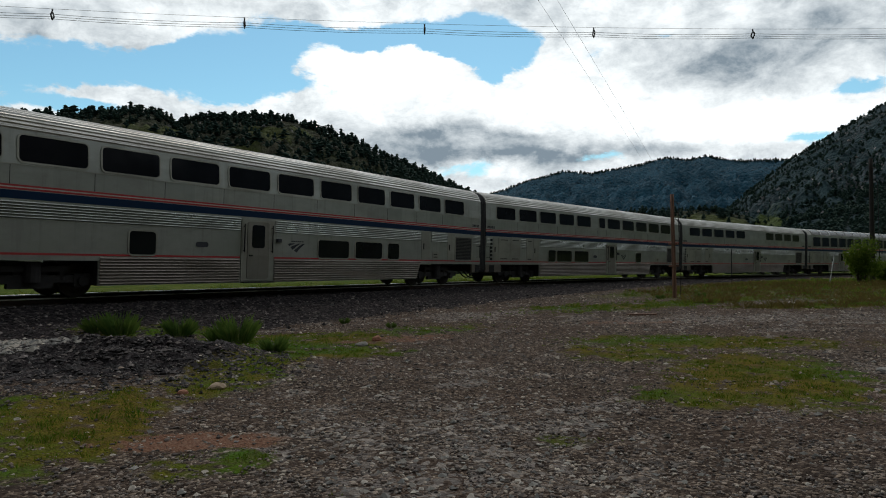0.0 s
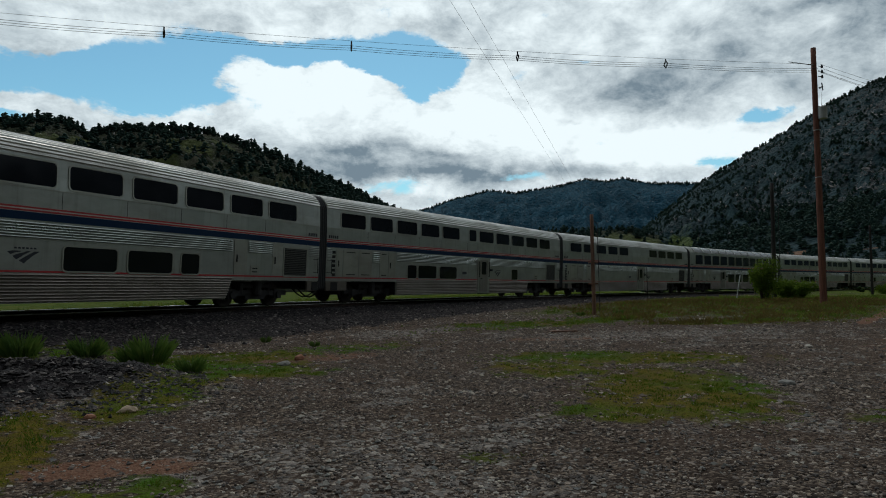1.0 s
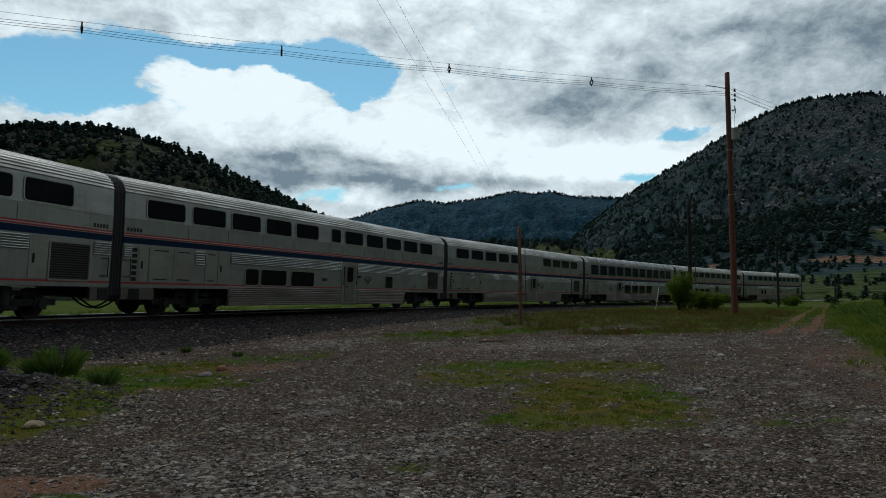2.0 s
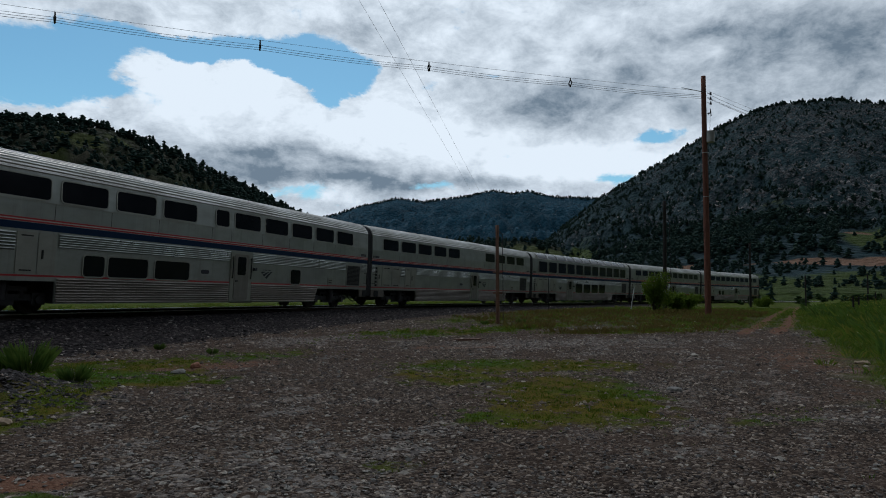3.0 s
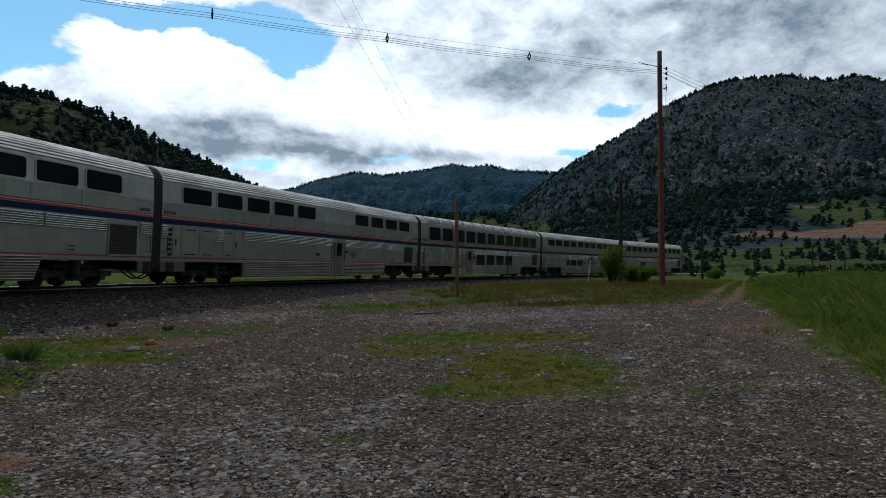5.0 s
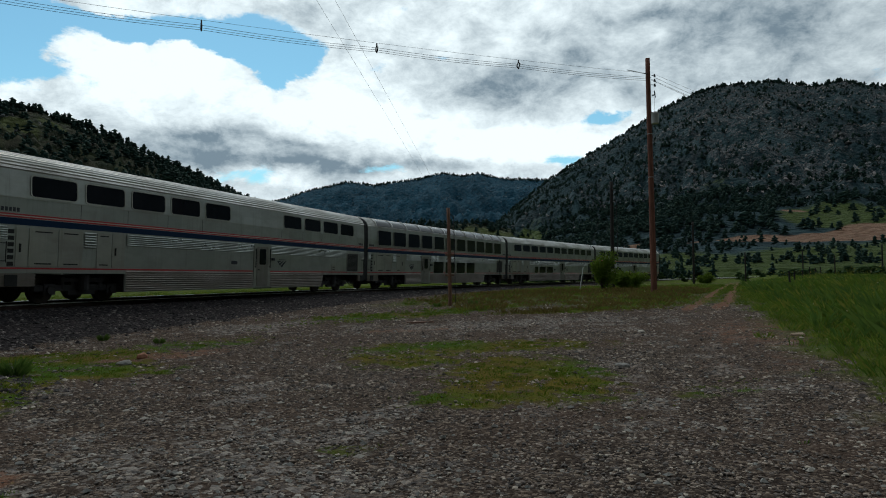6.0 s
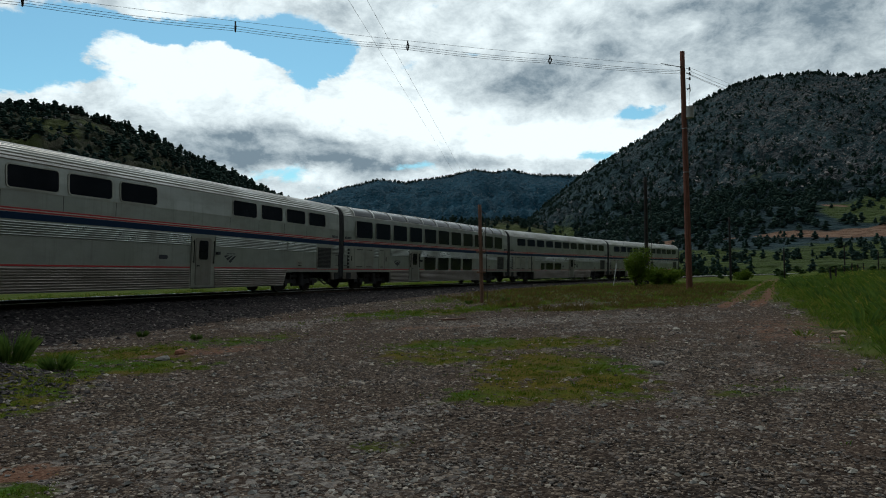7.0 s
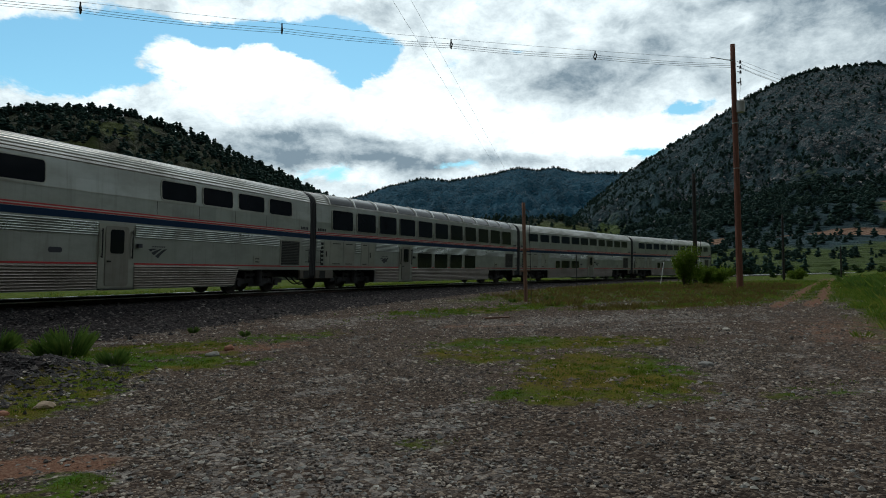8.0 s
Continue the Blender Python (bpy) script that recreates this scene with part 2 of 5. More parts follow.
def ground_mat():
    """Gravel, red earth, ballast, moss and turf, laid out by the masks of the ground sheet."""
    n = Nodes("lot_ground")
    pos = n.geo.outputs["Position"]
    peb = n.cells(34, vec=pos, out="Color")
    pebd = n.cells(34, vec=pos)
    big = n.cells(15, vec=pos, out="Color")
    sp = n.nt.nodes.new("ShaderNodeSeparateColor")
    n.put(peb, sp.inputs[0])
    sb = n.nt.nodes.new("ShaderNodeSeparateColor")
    n.put(big, sb.inputs[0])
    broad = n.noise(0.35, 5, 0.6, vec=pos)
    mid = n.noise(2.3, 6, 0.65, vec=pos)
    fine = n.noise(22, 5, 0.7, vec=pos)
    gravel = n.colors(sp.outputs[0], [(0.0, (0.020, 0.016, 0.014)), (0.45, (0.056, 0.044, 0.037)), (0.75, (0.13, 0.10, 0.08)), (1.0, (0.34, 0.27, 0.21))])
    gravel = n.mix(n.ramp(broad, 0.3, 0.7), gravel, n.mix(0.5, gravel, (0.11, 0.07, 0.052)))
    gravel = n.mix(n.math("MULTIPLY", n.ramp(mid, 0.45, 0.7), 0.5), gravel, (0.05, 0.036, 0.029))
    pale = n.mix(n.ramp(sb.outputs[1], 0.35, 0.6), gravel, n.colors(sb.outputs[0], [(0.0, (0.10, 0.09, 0.085)), (0.6, (0.24, 0.21, 0.19)), (1.0, (0.36, 0.32, 0.28))]))
    jit = n.math("MULTIPLY", n.math("SUBTRACT", mid, 0.5), 0.9)
    jit2 = n.math("MULTIPLY", n.math("SUBTRACT", fine, 0.5), 0.7)

    def mask(name, lo=0.4, hi=0.62):
        return n.ramp(n.math("ADD", n.math("ADD", n.attr(name), jit), jit2), lo, hi)

    col = n.mix(mask("pale"), gravel, pale)
    earth = n.mix(n.ramp(fine, 0.35, 0.7), (0.17, 0.078, 0.05), (0.27, 0.155, 0.105))
    col = n.mix(n.math("MULTIPLY", mask("earth"), 0.85), col, earth)
    bal = n.colors(sb.outputs[2], [(0.0, (0.012, 0.011, 0.012)), (0.6, (0.031, 0.027, 0.029)), (0.9, (0.06, 0.051, 0.051)), (1.0, (0.17, 0.15, 0.14))])
    col = n.mix(mask("ballast"), col, bal)
    turf = n.mix(n.ramp(broad, 0.4, 0.6), (0.055, 0.14, 0.008), (0.15, 0.12, 0.012))
    turf = n.mix(n.math("MULTIPLY", n.ramp(fine, 0.4, 0.65), 0.6), turf, (0.055, 0.04, 0.02))
    turf = n.mix(n.math("MULTIPLY", n.ramp(mid, 0.45, 0.65), 0.4), turf, (0.07, 0.048, 0.028))
    col = n.mix(n.math("MULTIPLY", mask("turf", 0.38, 0.62), 0.95), col, turf)
    field = n.mix(n.ramp(broad, 0.35, 0.65), (0.06, 0.105, 0.016), (0.12, 0.14, 0.026))
    field = n.mix(n.math("MULTIPLY", n.ramp(mid, 0.4, 0.7), 0.5), field, (0.03, 0.045, 0.012))
    col = n.mix(n.attr("field"), col, field)
    h = n.math("ADD", n.math("MULTIPLY", pebd, -0.8), n.math("MULTIPLY", fine, 0.5))
    n.bump(h, 0.9, 0.03)
    return n.done(col, 0.95, 0.0, 0.03)


def hill_mat(name, forest, under, rock, grass, scale):
    n = Nodes(name)
    pos = n.geo.outputs["Position"]
    crowns = n.cells(0.11 * scale, vec=pos)
    stand = n.noise(0.012 * scale, 6, 0.62, vec=pos)
    crag = n.noise(0.03 * scale, 8, 0.72, vec=pos, dist=0.6)
    fine = n.noise(0.25 * scale, 5, 0.7, vec=pos)
    col = n.mix(n.ramp(crowns, 0.2, 0.75), forest, under)
    col = n.mix(n.math("MULTIPLY", n.ramp(stand, 0.4, 0.6), 0.5), col, tuple(c * 0.6 for c in forest))
    rocky = n.ramp(n.math("ADD", crag, n.math("MULTIPLY", n.math("SUBTRACT", fine, 0.5), 0.7)), 0.48, 0.60)
    col = n.mix(n.math("MULTIPLY", rocky, n.attr("rock")), col, n.mix(n.ramp(fine, 0.35, 0.7), tuple(c * 0.5 for c in rock), rock))
    g = n.mix(n.ramp(fine, 0.3, 0.7), grass, tuple(c * 0.6 for c in grass))
    col = n.mix(n.ramp(n.math("ADD", n.attr("meadow"), n.math("MULTIPLY", n.math("SUBTRACT", crag, 0.5), 0.8)), 0.4, 0.6), col, g)
    col = n.mix(n.ramp(n.math("ADD", n.attr("cut"), n.math("MULTIPLY", n.math("SUBTRACT", crag, 0.5), 0.6)), 0.45, 0.6), col, n.mix(n.ramp(fine, 0.3, 0.7), (0.20, 0.105, 0.07), (0.26, 0.17, 0.115)))
    n.bump(n.math("ADD", n.math("MULTIPLY", crowns, -1.0), crag), 1.0, 6.0 / scale)
    return n.done(col, 0.95, 0.0, 0.1)


STEEL = steel_mat("stainless_side", (0.51, 0.535, 0.505), 0.85, 0.38, 0.8)
FLUTE = steel_mat("stainless_flutes", (0.44, 0.465, 0.44), 0.9, 0.30)
SKIRT = steel_mat("grimy_flutes", (0.33, 0.29, 0.26), 0.75, 0.45)
ROOFM = steel_mat("stainless_roof", (0.66, 0.65, 0.62), 0.85, 0.34, 0.2)
HATCH = steel_mat("stainless_hatch", (0.50, 0.50, 0.45), 0.8, 0.42)
DOOR = steel_mat("grimy_door_steel", (0.36, 0.345, 0.31), 0.75, 0.44, 1.0)
GLASS = glass_mat()
RED = paint_mat("stripe_red", (0.50, 0.05, 0.055), 0.5, spec=0.25)
BLUE = paint_mat("stripe_blue", (0.003, 0.026, 0.075), 0.5, 0.25, spec=0.15)
WHITE = paint_mat("stripe_white", (0.62, 0.60, 0.56), 0.45)
RUBBER = paint_mat("black_rubber", (0.022, 0.022, 0.025), 0.7)
IRON = paint_mat("running_gear", (0.03, 0.028, 0.03), 0.75, 0.5, 6.0)
WHEELM = paint_mat("wheel_steel", (0.06, 0.05, 0.046), 0.5, 0.5, 7.0, 0.6)
MARK = paint_mat("dark_marking", (0.03, 0.033, 0.045), 0.5)
GRILLE = paint_mat("grille_slats", (0.10, 0.10, 0.095), 0.5, 0.4, 5.0, 0.5)
# for black parts, and for plates that paint shade into slots and steps
DARK = paint_mat("dark_parts_and_shade", (0.02, 0.02, 0.02), 0.85)
RAILM = paint_mat("rail_side", (0.055, 0.03, 0.022), 0.75, 0.5, 5.0)
RAILTOP = steel_mat("rail_head", (0.95, 0.95, 0.95), 1.0, 0.36, 0.0)
TIE = wood_mat("creosoted_tie", (0.06, 0.045, 0.036), (0.02, 0.016, 0.014))
POLE_RED = wood_mat("red_cedar_pole", (0.26, 0.10, 0.062), (0.11, 0.042, 0.03))
POLE_DARK = wood_mat("tarred_pole", (0.035, 0.028, 0.025), (0.014, 0.012, 0.011))
POLE_GREY = wood_mat("weathered_post", (0.33, 0.175, 0.12), (0.13, 0.07, 0.05))
WIRE = paint_mat("cable", (0.02, 0.022, 0.025), 0.5)
GALV = steel_mat("galvanised", (0.5, 0.51, 0.5), 0.6, 0.5)
LAMPRED = paint_mat("red_lens", (0.35, 0.02, 0.015), 0.25, 0.1)
GROUND = ground_mat()
GRAVEL = stone_mat("gravel_stone", [(0.0, (0.05, 0.043, 0.04)), (0.35, (0.12, 0.098, 0.086)), (0.6, (0.20, 0.155, 0.13)), (0.85, (0.34, 0.265, 0.21)), (1.0, (0.55, 0.48, 0.40))])
BALLAST = stone_mat("ballast_stone", [(0.0, (0.012, 0.011, 0.012)), (0.5, (0.031, 0.027, 0.029)), (0.85, (0.065, 0.054, 0.053)), (1.0, (0.22, 0.19, 0.18))])
PALESTONE = stone_mat("pale_stone", [(0.0, (0.15, 0.15, 0.145)), (0.5, (0.27, 0.26, 0.235)), (1.0, (0.48, 0.43, 0.37))])
TAN = stone_mat("tan_rock", [(0.0, (0.30, 0.19, 0.12)), (1.0, (0.40, 0.30, 0.21))])
REDROCK = stone_mat("red_rock", [(0.0, (0.30, 0.11, 0.06)), (1.0, (0.34, 0.15, 0.09))])
GREYROCK = stone_mat("grey_rock", [(0.0, (0.20, 0.19, 0.18)), (1.0, (0.26, 0.25, 0.23))])
CRAG = stone_mat("crag_rock", [(0.0, (0.10, 0.11, 0.115)), (0.6, (0.19, 0.19, 0.19)), (1.0, (0.33, 0.30, 0.28))])
# the blue of distant haze is mixed into this rock's colour
HAZED_CRAG = stone_mat("hazed_crag_rock", [(0.0, (0.05, 0.115, 0.16)), (1.0, (0.11, 0.18, 0.22))])
GRASS_SHORT = leaf_mat("short_grass", (0.05, 0.16, 0.012), (0.12, 0.20, 0.014), (0.20, 0.18, 0.02), 0.3)
GRASS_TALL = leaf_mat("tall_grass", (0.055, 0.14, 0.02), (0.13, 0.225, 0.03), (0.30, 0.28, 0.06))
GRASS_TUFT = leaf_mat("green_tuft", (0.05, 0.13, 0.03), (0.085, 0.18, 0.04), (0.13, 0.21, 0.05), 0.45)
LEAF = leaf_mat("shrub_leaf", (0.07, 0.15, 0.018), (0.13, 0.22, 0.028), (0.20, 0.27, 0.045))
BARK = wood_mat("shrub_bark", (0.09, 0.065, 0.05), (0.03, 0.022, 0.018))
PINE = leaf_mat("pine_needles", (0.022, 0.052, 0.046), (0.033, 0.068, 0.056), (0.050, 0.085, 0.060), 0.0)
YELLOW = paint_mat("yellow_flower", (0.50, 0.46, 0.06), 0.7)
BUSH = leaf_mat("bush_leaf", (0.03, 0.065, 0.03), (0.05, 0.10, 0.035), (0.08, 0.13, 0.04), 0.2)
FLOWER = paint_mat("pale_flower", (0.55, 0.50, 0.30), 0.7)
HILL_L = hill_mat("left_hill_cover", (0.014, 0.024, 0.012), (0.03, 0.04, 0.018), (0.14, 0.12, 0.10), (0.075, 0.095, 0.03), 1.0)
# far cover: base colours carry the blue of hazy air
HILL_M = hill_mat("far_mountain_hazed_cover", (0.018, 0.078, 0.125), (0.030, 0.105, 0.155), (0.075, 0.145, 0.19), (0.06, 0.09, 0.08), 0.8)
# forest tones here hold some haze blue; rock and grass keep their own
HILL_R = hill_mat("right_mountain_hazed_cover", (0.019, 0.046, 0.055), (0.034, 0.068, 0.076), (0.15, 0.155, 0.16), (0.07, 0.105, 0.028), 1.8)


# ---------------------------------------------------------------- the track's line
CANT, GAUGE = 2.1, 1.51
BEND_NEAR, BEND, BEND_FAR, BEND_AT = 0.00631, 0.00489, 0.00264, 40.0
CAR_LEN, SPEED, START = 25.9, 6.783, 0.063


def track_table():
    """Places and headings along the centre line, every half metre."""
    s = np.arange(-90.0, 520.0, 0.5)
    k = np.where(s < -5, BEND_NEAR, np.where(s < BEND_AT, BEND, BEND_FAR))
    h = np.concatenate([[0], np.cumsum((k[1:] + k[:-1]) / 2 * 0.5)])
    h += 0.66799 - np.interp(0, s, h)
    mid = (h[1:] + h[:-1]) / 2
    x = np.concatenate([[0], np.cumsum(np.sin(mid) * 0.5)])
    y = np.concatenate([[0], np.cumsum(np.cos(mid) * 0.5)])
    x += 0.7579 - np.interp(0, s, x)
    y += 35.884 - np.interp(0, s, y)
    z = np.maximum(1.310 + 0.0079 * s - 0.01551 * y, 0.45)
    return s, x, y, h, z


TS, TX, TY, TH, TZ = track_table()


def rail_z(y):
    """The rails' height, which falls gently along the track."""
    return np.interp(y, TY[:600], TZ[:600])


def on_track(s):
    return float(np.interp(s, TS, TX)), float(np.interp(s, TS, TY)), float(np.interp(s, TS, TH))


def from_track(x, y):
    """Signed distance to the centre line, positive on the camera's side."""
    x, y = np.asarray(x, float), np.asarray(y, float)
    px, py, ph = TX[::6], TY[::6], TH[::6]
    out = np.empty(x.size)
    fx, fy = x.ravel(), y.ravel()
    for i in range(0, fx.size, 20000):
        dx, dy = fx[i:i + 20000, None] - px, fy[i:i + 20000, None] - py
        j = np.argmin(dx * dx + dy * dy, 1)
        r = np.arange(j.size)
        out[i:i + 20000] = dx[r, j] * np.cos(ph[j]) - dy[r, j] * np.sin(ph[j])
    far = np.hypot(x - 30, y - 60).ravel() > 420
    out[far] = np.sign(out[far]) * 400
    return out.reshape(x.shape)


def smooth(v, lo, hi):
    k = np.clip((v - lo) / (hi - lo), 0, 1)
    return k * k * (3 - 2 * k)


def waves(x, y, seed, size):
    """Cheap soft noise in about -1 to 1."""
    rnd = np.random.RandomState(seed)
    out = np.zeros(np.shape(x))
    for i in range(9):
        a, f, p = rnd.uniform(0, 6.28), rnd.uniform(0.6, 2.4) / size, rnd.uniform(0, 6.28)
        out += np.sin((x * math.cos(a) + y * math.sin(a)) * f * 6.28 + p + 0.8 * np.sin((x * math.sin(a) - y * math.cos(a)) * f * 4 + p)) / 4.2
    return out


def height(x, y, dt=None):
    x, y = np.asarray(x, float), np.asarray(y, float)
    dt = from_track(x, y) if dt is None else dt
    d = np.hypot(x, y)
    base = 0.4 * smooth(d, 5, 45) + 0.02 * waves(x, y, 3, 3.0) * smooth(d, 2, 6)
    base += 0.45 * smooth(x - 0.9 * y, 1.5, 9) * smooth(d, 10, 18)      # the meadow stands a little higher
    base -= 0.9 * smooth(-dt, 5, 30) * smooth(d, 20, 60) * 0.3
    a = np.abs(dt)
    bank = np.where(a < 1.75, 1.0, 1.0 - 0.55 * smooth(a, 1.75, 3.4) - 0.45 * smooth(a, 3.0, 7.5))
    z = base + (rail_z(y) - 0.215 - base) * bank
    z += 0.36 * np.exp(-((x + 5.2) / 1.7) ** 2 - ((y - 10.8) / 1.35) ** 2) * (1 + 0.25 * waves(x, y, 5, 0.9))   # heap of ballast
    z += 0.20 * np.exp(-((x + 7.2) / 1.3) ** 2 - ((y - 11.6) / 1.2) ** 2)
    z += 0.14 * np.exp(-((x + 3.9) / 0.9) ** 2 - ((y - 11.4) / 0.8) ** 2)
    return z


def blob(x, y, rows):
    out = np.zeros(np.shape(x))
    for cx, cy, rx, ry, turn, amp in rows:
        c, s = math.cos(radians(turn)), math.sin(radians(turn))
        u, v = ((x - cx) * c + (y - cy) * s) / rx, (-(x - cx) * s + (y - cy) * c) / ry
        out = np.maximum(out, amp * np.exp(-(u * u + v * v) ** 1.5 * 0.9))
    return out


def masks(x, y, dt):
    d = np.hypot(x, y)
    w = waves(x, y, 11, 2.2)
    turf = blob(x, y, [(4.6, 9.6, 2.5, 1.5, 75, 1.0), (5.4, 13.6, 3.2, 1.3, -10, 0.85), (3.4, 12.2, 1.4, 1.6, 0, 0.75), (3.2, 8.2, 1.1, 0.8, 0, 0.9),
                       (-3.7, 7.0, 0.75, 2.0, 14, 1.0), (-3.0, 9.9, 0.8, 2.2, -8, 0.9), (-1.9, 12.2, 1.5, 0.8, 12, 0.9), (-4.8, 7.0, 1.4, 1.6, 0, 0.9),
                       (-1.9, 5.5, 0.55, 0.5, 0, 0.8), (-3.6, 14.2, 3.4, 1.4, 25, 0.85), (-0.6, 16.2, 2.6, 1.3, 30, 0.6), (-6.6, 15.2, 2.0, 1.2, 20, 0.7), (-4.6, 12.9, 2.2, 1.0, 10, 0.8), (-2.6, 13.2, 2.0, 0.9, 5, 0.8),
                       (10, 25.3, 8.5, 1.2, 34, 0.85), (5.0, 23.2, 3.2, 1.0, 20, 0.8), (13.5, 22.6, 4.5, 1.0, 6, 0.85), (18.5, 26.5, 6, 2.4, 40, 1.0), (1.2, 6.2, 0.5, 0.4, 0, 0.5), (6.3, 7.4, 1.2, 0.6, 20, 0.5)])
    turf *= np.clip(0.95 + 0.45 * waves(x, y, 17, 1.1) + 0.35 * waves(x, y, 18, 0.45), 0.1, 1.25)
    edge = x - np.interp(y, [3.0, 6.6, 8.7, 11.4, 15.3, 21.35, 30.5, 60], [6.0, 8.2, 9.74, 11.8, 14.9, 19.8, 27.7, 53.0]) - 0.6 * w - 0.45 * waves(x, y, 14, 0.8)
    verge = smooth(edge, -0.8, 1.5) * smooth(y, 3.0, 5.0)
    # two red ruts lead away along the meadow's edge
    ruts = np.zeros(np.shape(x))
    for x0, k in ((16.73, 0.94), (18.26, 0.925)):
        line = x - x0 - k * (y - 20.71) + 0.35 * np.exp(-((y - 21.5) / 2.2) ** 2) - 0.12 * waves(x, y, 15, 2.5)
        ruts = np.maximum(ruts, np.exp(-(line / 0.42) ** 2) * smooth(y, 19.0, 22.0) * (1 - smooth(y, 50, 80)))
    lane = np.exp(-((x - 17.2 - 0.93 * (y - 20.71)) / 1.7) ** 2) * (1 - smooth(y, 20.5, 24.5))
    beyond = smooth(dt, 7.5, 10.0) * smooth(d, 26.5, 31) * (0.5 + 0.35 * waves(x, y, 16, 3.0) + 0.4 * smooth(d, 38, 50))
    far_side = smooth(-dt, 2.3, 3.2)
    field = np.clip(np.maximum(np.maximum(verge, beyond), far_side), 0, 1)
    field = np.clip(field, 0, 1) * (1 - ruts) * (1 - np.clip(1.3 * lane, 0, 1))
    ballast = (1 - smooth(np.abs(dt), 5.8, 8.2)) * (dt > -2.8)
    ballast = np.maximum(ballast, blob(x, y, [(-5.2, 10.8, 2.3, 1.8, 10, 1.3)]))
    pale = blob(x, y, [(-7.3, 12.0, 1.4, 1.3, 0, 1.4)]) + 0.55 * smooth(np.abs(w), 0.1, 0.9) * smooth(d, 3, 8) + blob(x, y, [(8, 18.5, 5, 1.4, 5, 0.7), (1.0, 20.5, 2.4, 1.2, 30, 0.7), (0, 6, 2, 3, 0, 0.5)])
    earth = np.maximum(ruts, blob(x, y, [(5.0, 10.7, 0.6, 0.5, 0, 0.9), (-2.4, 6.2, 1.1, 0.35, 0, 0.9), (5, 17.8, 2.5, 0.9, 5, 0.5), (-1.2, 14.4, 2.0, 0.9, 20, 0.6), (13, 13.5, 2.5, 6, -40, 0.5), (9, 9, 3, 2, 20, 0.4)]))
    ballast *= 1 - np.clip(blob(x, y, [(-7.3, 12.0, 1.4, 1.3, 0, 1.2)]), 0, 1)
    return dict(turf=np.clip(turf, 0, 1) * (1 - field), field=field, ballast=ballast * (1 - np.clip(turf, 0, 1) * 0.8), pale=np.clip(pale, 0, 1), earth=np.clip(earth, 0, 1))


def sheet(name, verts, quads, material, layers, smooth_shade=True):
    me = bpy.data.meshes.new(name)
    me.from_pydata(verts, [], quads)
    for key, vals in layers.items():
        me.attributes.new(key, "FLOAT", "POINT").data.foreach_set("value", np.asarray(vals, np.float32).ravel())
    me.materials.append(material)
    me.polygons.foreach_set("use_smooth", np.full(len(me.polygons), smooth_shade))
    me.update()
    return new(name, me)


def grid_quads(rows, cols, wrap=False):
    i, j = np.meshgrid(np.arange(rows - 1), np.arange(cols if wrap else cols - 1), indexing="ij")
    a = i * cols + j
    b = i * cols + (j + 1) % cols
    return np.stack([a, a + cols, b + cols, b], -1).reshape(-1, 4)[:, ::-1].tolist()


def build_ground():
    r = np.concatenate([[0.02], np.geomspace(1.2, 62, 300), np.geomspace(64, 4600, 70)])
    a = np.radians(np.concatenate([np.arange(-48, 66, 0.28), np.arange(66, 312, 6.0)]))
    R, A = np.meshgrid(r, a, indexing="ij")
    x, y = R * np.sin(A) + 0.4, R * np.cos(A) - 0.5
    dt = from_track(x, y)
    z = height(x, y, dt)
    m = masks(x, y, dt)
    fine = waves(x, y, 21, 0.5) * 0.012 * (R < 30) + m["ballast"] * 0.03 * waves(x, y, 22, 0.35) * (R < 40)
    v = np.stack([x, y, z + fine], -1).reshape(-1, 3)
    g = sheet("ground", v.tolist(), grid_quads(len(r), len(a), True), GROUND, m)
    tagged(g, "gravel lot with mossy patches, red earth and meadow grass", "ground", kind="structure")


build_ground()


# ---------------------------------------------------------------- hills
def ridge(az, rows):
    a, e = zip(*rows)
    return np.interp(az, a, e)


RIDGE_L = [(-60, 9.0), (-40, 10.6), (-29.6, 11.4), (-26.3, 12.1), (-23.9, 12.3), (-21.4, 11.5), (-20, 12.0), (-16.2, 12.4), (-12.9, 12.3), (-8.8, 11.1),
           (-6.4, 10.2), (-4, 9.1), (-1.1, 7.9), (1.8, 6.5), (5, 4.9), (9, 2.6), (13, 0.4)]
RIDGE_M = [(-6, 3.2), (0, 4.9), (4.9, 6.4), (7.5, 7.3), (10.3, 7.95), (12.7, 7.74), (16, 8.2), (18.5, 8.7), (20.4, 8.45), (21.6, 8.7), (23.8, 8.15), (27.6, 8.0), (34, 7.4), (40, 6.0)]
# from 58 degrees on the ridge is unseen, raised to darken window reflections
RIDGE_R = [(19, 1.0), (21.5, 2.9), (22.9, 4.2), (24.3, 5.4), (27.6, 7.95), (30.4, 9.6), (32.3, 10.6), (36.3, 12.9), (39.3, 14.15), (41.4, 14.6), (45, 14.5), (48, 13.75), (49.7, 13.9), (51, 13.4), (58, 12.0), (70, 11.5), (84, 12.0), (96, 11.0)]
RIDGE_LOW = [(8, 2.0), (12, 3.6), (15, 4.6), (18, 4.4), (21, 4.6), (24.3, 4.0), (28, 2.6), (32, 1.0)]


